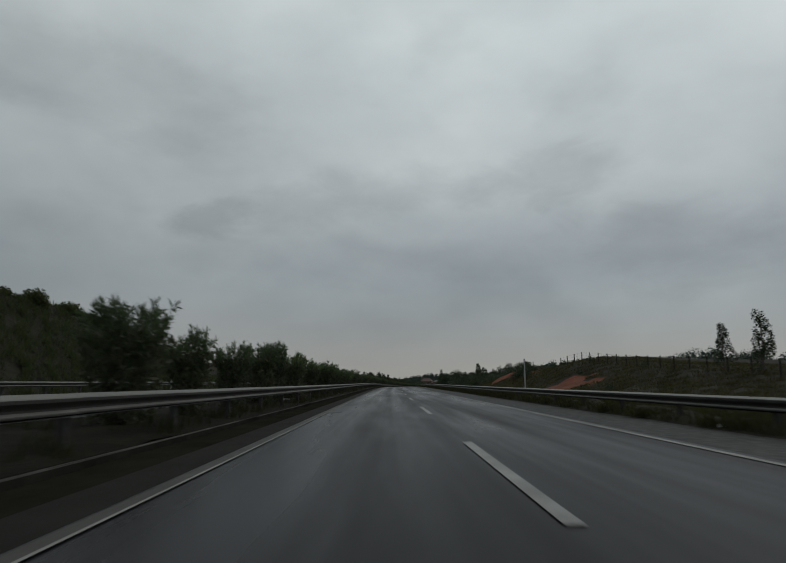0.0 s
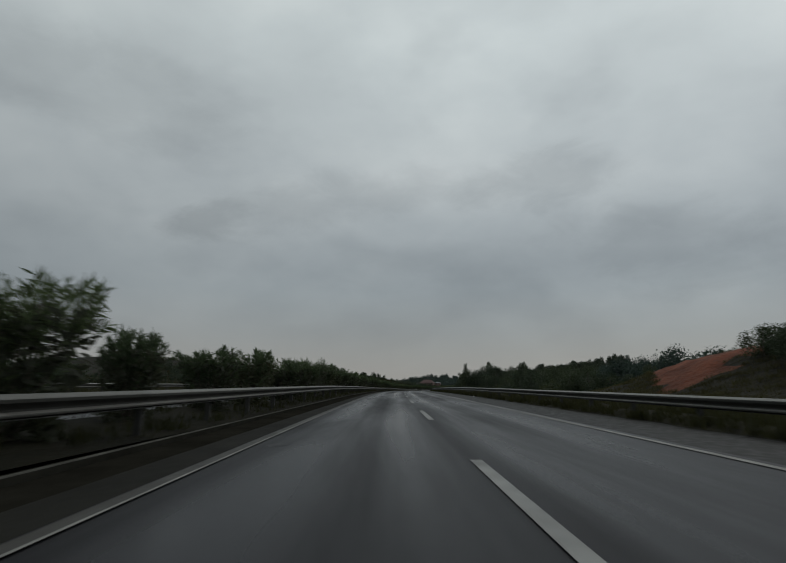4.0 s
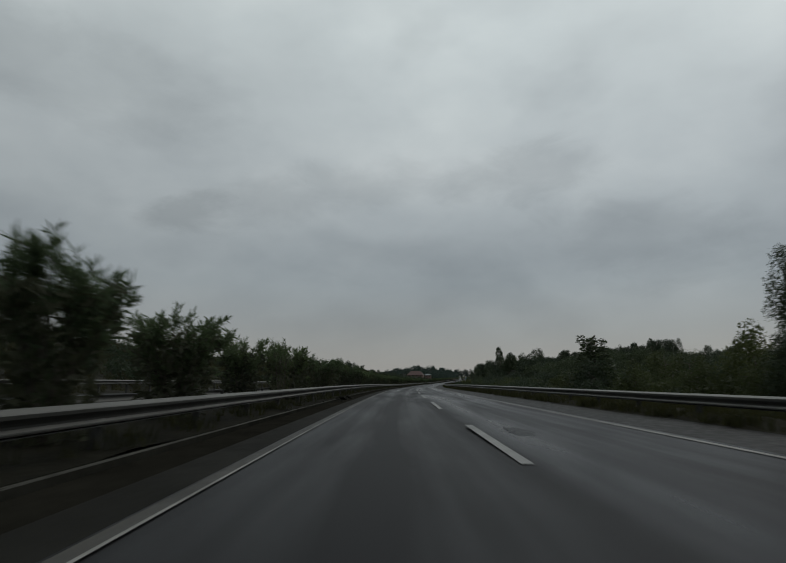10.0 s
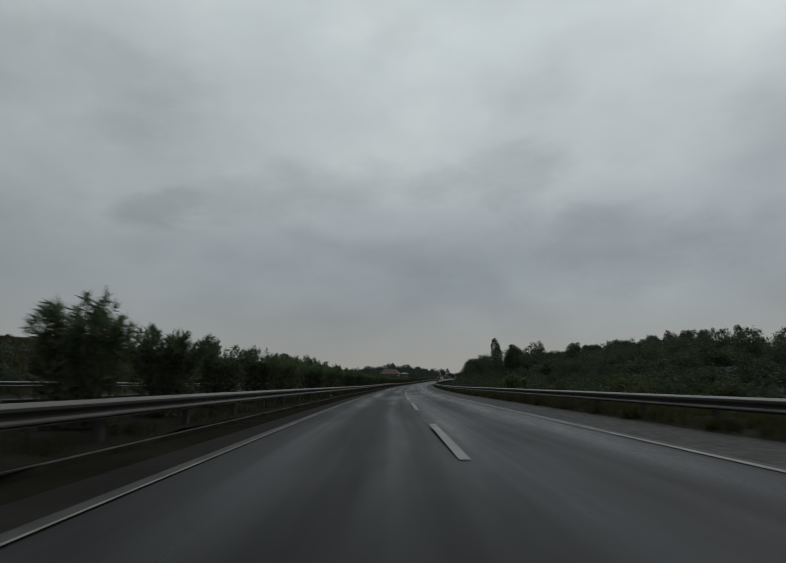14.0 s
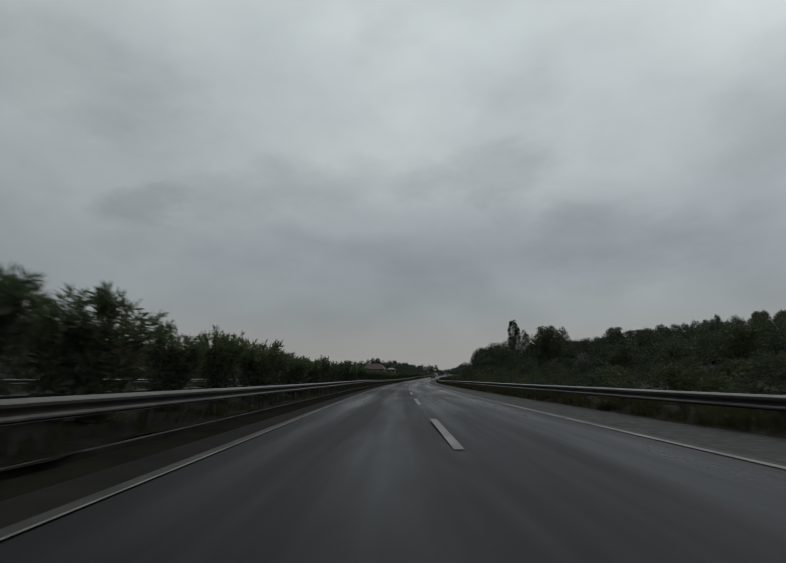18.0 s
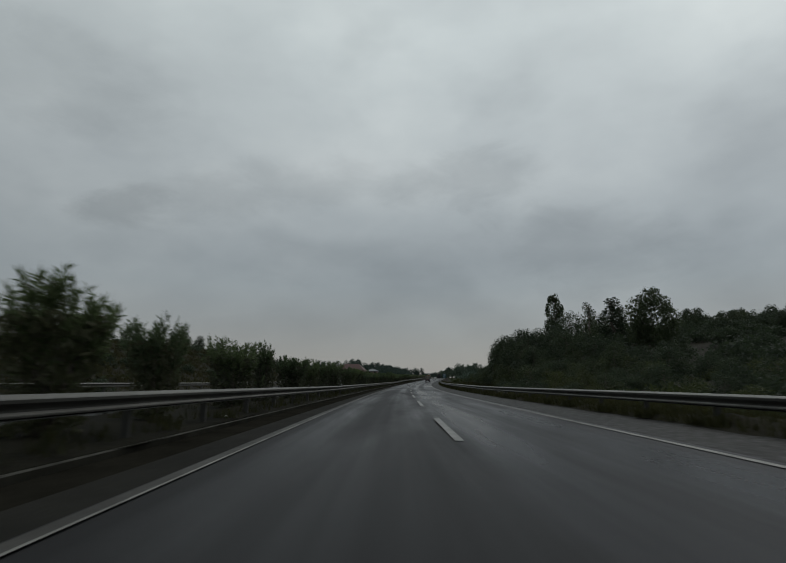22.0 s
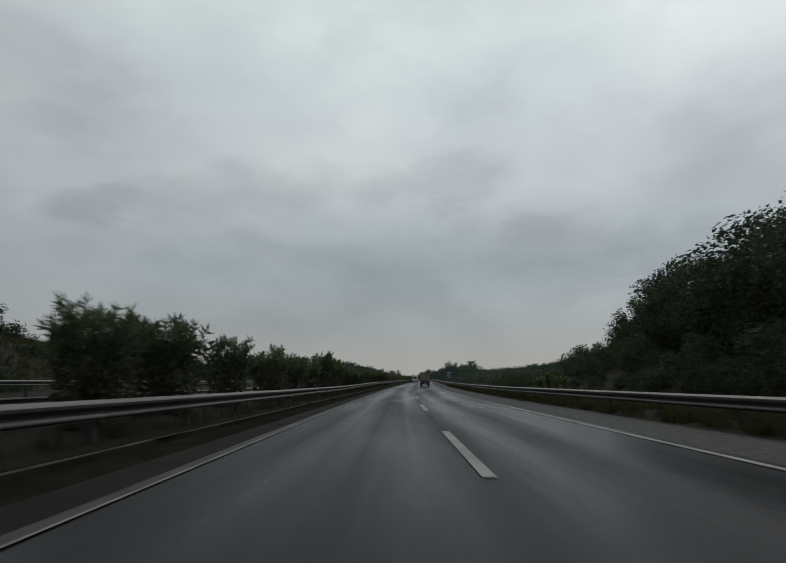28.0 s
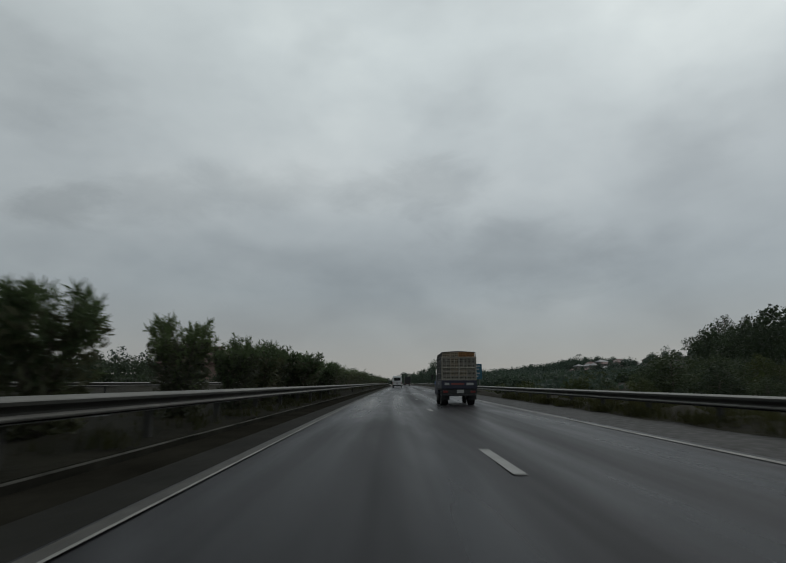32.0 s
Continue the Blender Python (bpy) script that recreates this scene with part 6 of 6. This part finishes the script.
def wire_fence():
    ob = thing("wire_fence", "barbed wire fence on concrete posts along the bank", "fence")
    tops = []
    for s in np.arange(29.6, 90, 3.0):
        l = 27.0 + 0.4 * math.sin(s / 9)
        z = float(level(l, s))
        part("fence_post", FENCE_POST, CONCRETE, ob, m=at(l, s, z, 5 * math.sin(s)))
        tops.append((l, s, z))
    for h in (0.5, 0.85, 1.2):
        for a, b in zip(tops, tops[1:]):
            bm = bmesh.new()
            tube(bm, place(a[0], a[1], a[2] + h), place(b[0], b[1], b[2] + h), 0.008, sides=3, caps=False)
            part("wire", bm, POST, ob)


wire_fence()


def timber_gate(l, s, wd, h):
    ob = thing("timber_frame", "weathered timber frame standing on the earth bank", "frame", m=at(l, s, float(level(l, s)) - 0.15, 70))
    for x in (-wd / 2, wd / 2):
        plate((0.09, 0.09, h + 0.2), (x, 0, h / 2), CONCRETE, ob, "post")
    plate((wd + 0.1, 0.07, 0.09), (0, 0, h), CONCRETE, ob, "crossbar")


timber_gate(21.9, 102, 2.6, 0.9)
timber_gate(23.3, 97.5, 3.2, 1.0)


def blob(name, l, s, z, size, mat, label, category, seed, flat=1.0):
    """A crumpled lump: litter, clod or broken slab."""
    rng = random.Random(seed)
    bm = bmesh.new()
    bmesh.ops.create_icosphere(bm, subdivisions=2, radius=1.0)
    for v in bm.verts:
        k = rng.uniform(0.7, 1.15)
        v.co = Vector((v.co.x * size * k, v.co.y * size * k * 1.4, max(v.co.z, -0.25) * size * flat * k))
    ob = new(name, mesh_of(name, bm, mat))
    ob.matrix_world = at(l, s, z + size * flat * 0.2, rng.uniform(0, 360))
    return tagged(ob, label, category)


blob("litter_bag", 7.75, 13.5, 0.0, 0.16, LITTER, "crumpled white plastic bag on the verge", "litter", 1, 0.6)
blob("litter_bag", 7.9, 264.0, 0.0, 0.13, LITTER, "crumpled white plastic bag on the verge", "litter", 2, 0.5)
for k, (l, s) in enumerate(((7.6, 130.5), (7.2, 128), (7.8, 236.5), (7.5, 252), (-4.6, 50), (-5.0, 56), (-4.9, 120), (-5.3, 300), (-4.8, 312), (-5.2, 410), (-4.7, 430), (-5.1, 520), (7.9, 541), (7.7, 585), (-4.6, 596))):
    blob("litter_scrap", l, s, 0.02 if l > 0 else 0.13, 0.05 + 0.02 * (k % 3), LITTER, "small scrap of pale litter lying by the road", "litter", 10 + k, 0.5)
for k, (l, s, a) in enumerate(((-3.72, 223.5, 12), (-3.78, 226.2, 60), (-3.7, 229.0, 30))):
    ob = thing("concrete_slab", "broken concrete slab lying in the gutter", "slab", "broken slabs in the gutter", m=at(l, s, 0.0, a) @ Matrix.Rotation(radians(24), 4, "Y"))
    bm = bmesh.new()
    box(bm, (0.46, 0.40, 0.09), (0, 0, 0.10), 0.015)
    part("slab", bm, CONCRETE, ob)


def puddle(l, s, wd, ln, seed):
    """A shallow pool with a ragged shore, thin at the edge."""
    rng = random.Random(seed)
    wob = [rng.uniform(0, 6.3) for _ in range(3)]
    bm = bmesh.new()
    n = 36
    top = bm.verts.new((0, 0, 0.012))
    rings = []
    for r, z in ((0.6, 0.012), (0.93, 0.010), (1.0, -0.05)):
        ring = []
        for i in range(n):
            a = 2 * math.pi * i / n
            k = r * (0.85 + 0.18 * math.sin(2 * a + wob[0]) + 0.12 * math.sin(3 * a + wob[1]) + 0.08 * math.sin(7 * a + wob[2]))
            ring.append(bm.verts.new((wd / 2 * k * math.cos(a), ln / 2 * k * math.sin(a), z)))
        rings.append(ring)
    for i in range(n):
        j = (i + 1) % n
        bm.faces.new((top, rings[0][i], rings[0][j]))
        for a, b in zip(rings, rings[1:]):
            bm.faces.new((a[i], b[i], b[j], a[j]))
    ob = new("puddle", mesh_of("puddle", bm, WATER, True))
    ob.matrix_world = at(l, s, 0.19, rng.uniform(-20, 20))
    tagged(ob, "shallow pool of rainwater on the median soil", "puddle", "puddles in the median")


for k, (l, s, wd, ln) in enumerate(((-7.6, 70.6, 1.8, 2.0), (-7.4, 73.2, 1.7, 1.6), (-7.0, 74.6, 1.6, 1.2), (-6.9, 76.6, 2.0, 2.6), (-6.8, 80.0, 1.4, 2.4), (-6.7, 84.2, 1.1, 2.6), (-5.8, 32.0, 0.6, 2.4), (-5.8, 387.6, 0.7, 1.4), (-5.7, 317.2, 0.5, 1.0))):
    puddle(l, s, wd, ln, 90 + k)


def asphalt_patch(l, s, wd, ln, seed, turn=0.0, name="repair_patch", mat=PATCH, z=0.001, label="dark wet repair patch in the asphalt"):
    rng = random.Random(seed)
    bm = bmesh.new()
    n = 44
    wob = [rng.uniform(0, 6.3) for _ in range(4)]
    edge = lambda a: 0.86 + 0.16 * math.sin(2 * a + wob[0]) + 0.14 * math.sin(3 * a + wob[1]) + 0.10 * math.sin(7 * a + wob[2]) + 0.07 * math.sin(13 * a + wob[3])
    ring = [bm.verts.new((wd / 2 * math.cos(2 * math.pi * i / n) * edge(2 * math.pi * i / n), ln / 2 * math.sin(2 * math.pi * i / n) * edge(2 * math.pi * i / n), 0.004)) for i in range(n)]
    bm.faces.new(ring)
    part(name, bm, mat, road, label, at(l, s, z, turn))


for k, (l, s, wd, ln, turn) in enumerate(((0.75, 133.4, 0.6, 3.0, -25), (1.8, 135.7, 0.5, 1.3, -30), (-0.1, 131.5, 0.35, 0.9, -20), (-1.5, 128.8, 0.45, 0.7, 0), (-1.6, 120.9, 1.2, 2.9, 4), (2.2, 148.1, 0.85, 2.6, 6), (-1.9, 87.6, 0.4, 0.9, 0), (-2.0, 20.8, 0.4, 1.1, 0), (2.6, 375, 1.1, 2.0, 0), (3.1, 392, 0.8, 3.0, 0), (-1.6, 268, 0.9, 0.7, 0), (3.4, 240, 0.5, 1.2, 0), (2.2, 204, 0.6, 3.0, 0), (3.9, 450, 0.8, 3.5, 0), (0.2, 448, 0.3, 0.4, 0))):
    asphalt_patch(l, s, wd, ln, 50 + k, turn)
# rainwater standing in a broken spot of the outer lane
for k, (l, s, wd, ln) in enumerate(((2.12, 147.9, 0.28, 0.5), (2.42, 147.5, 0.22, 0.35), (2.2, 148.8, 0.3, 0.4))):
    asphalt_patch(l, s, wd, ln, 150 + k, 0.0, "water_pool", WATER, 0.003, "small pool of rainwater in a broken spot")
# joint where the slabs of an underpass meet the road
bm = bmesh.new()
box(bm, (7.5, 0.10, 0.004), (0, 0, 0.002))
part("expansion_joint", bm, RUBBER, road, "dark joint across both lanes", at(1.3, 122.9, 0.001))
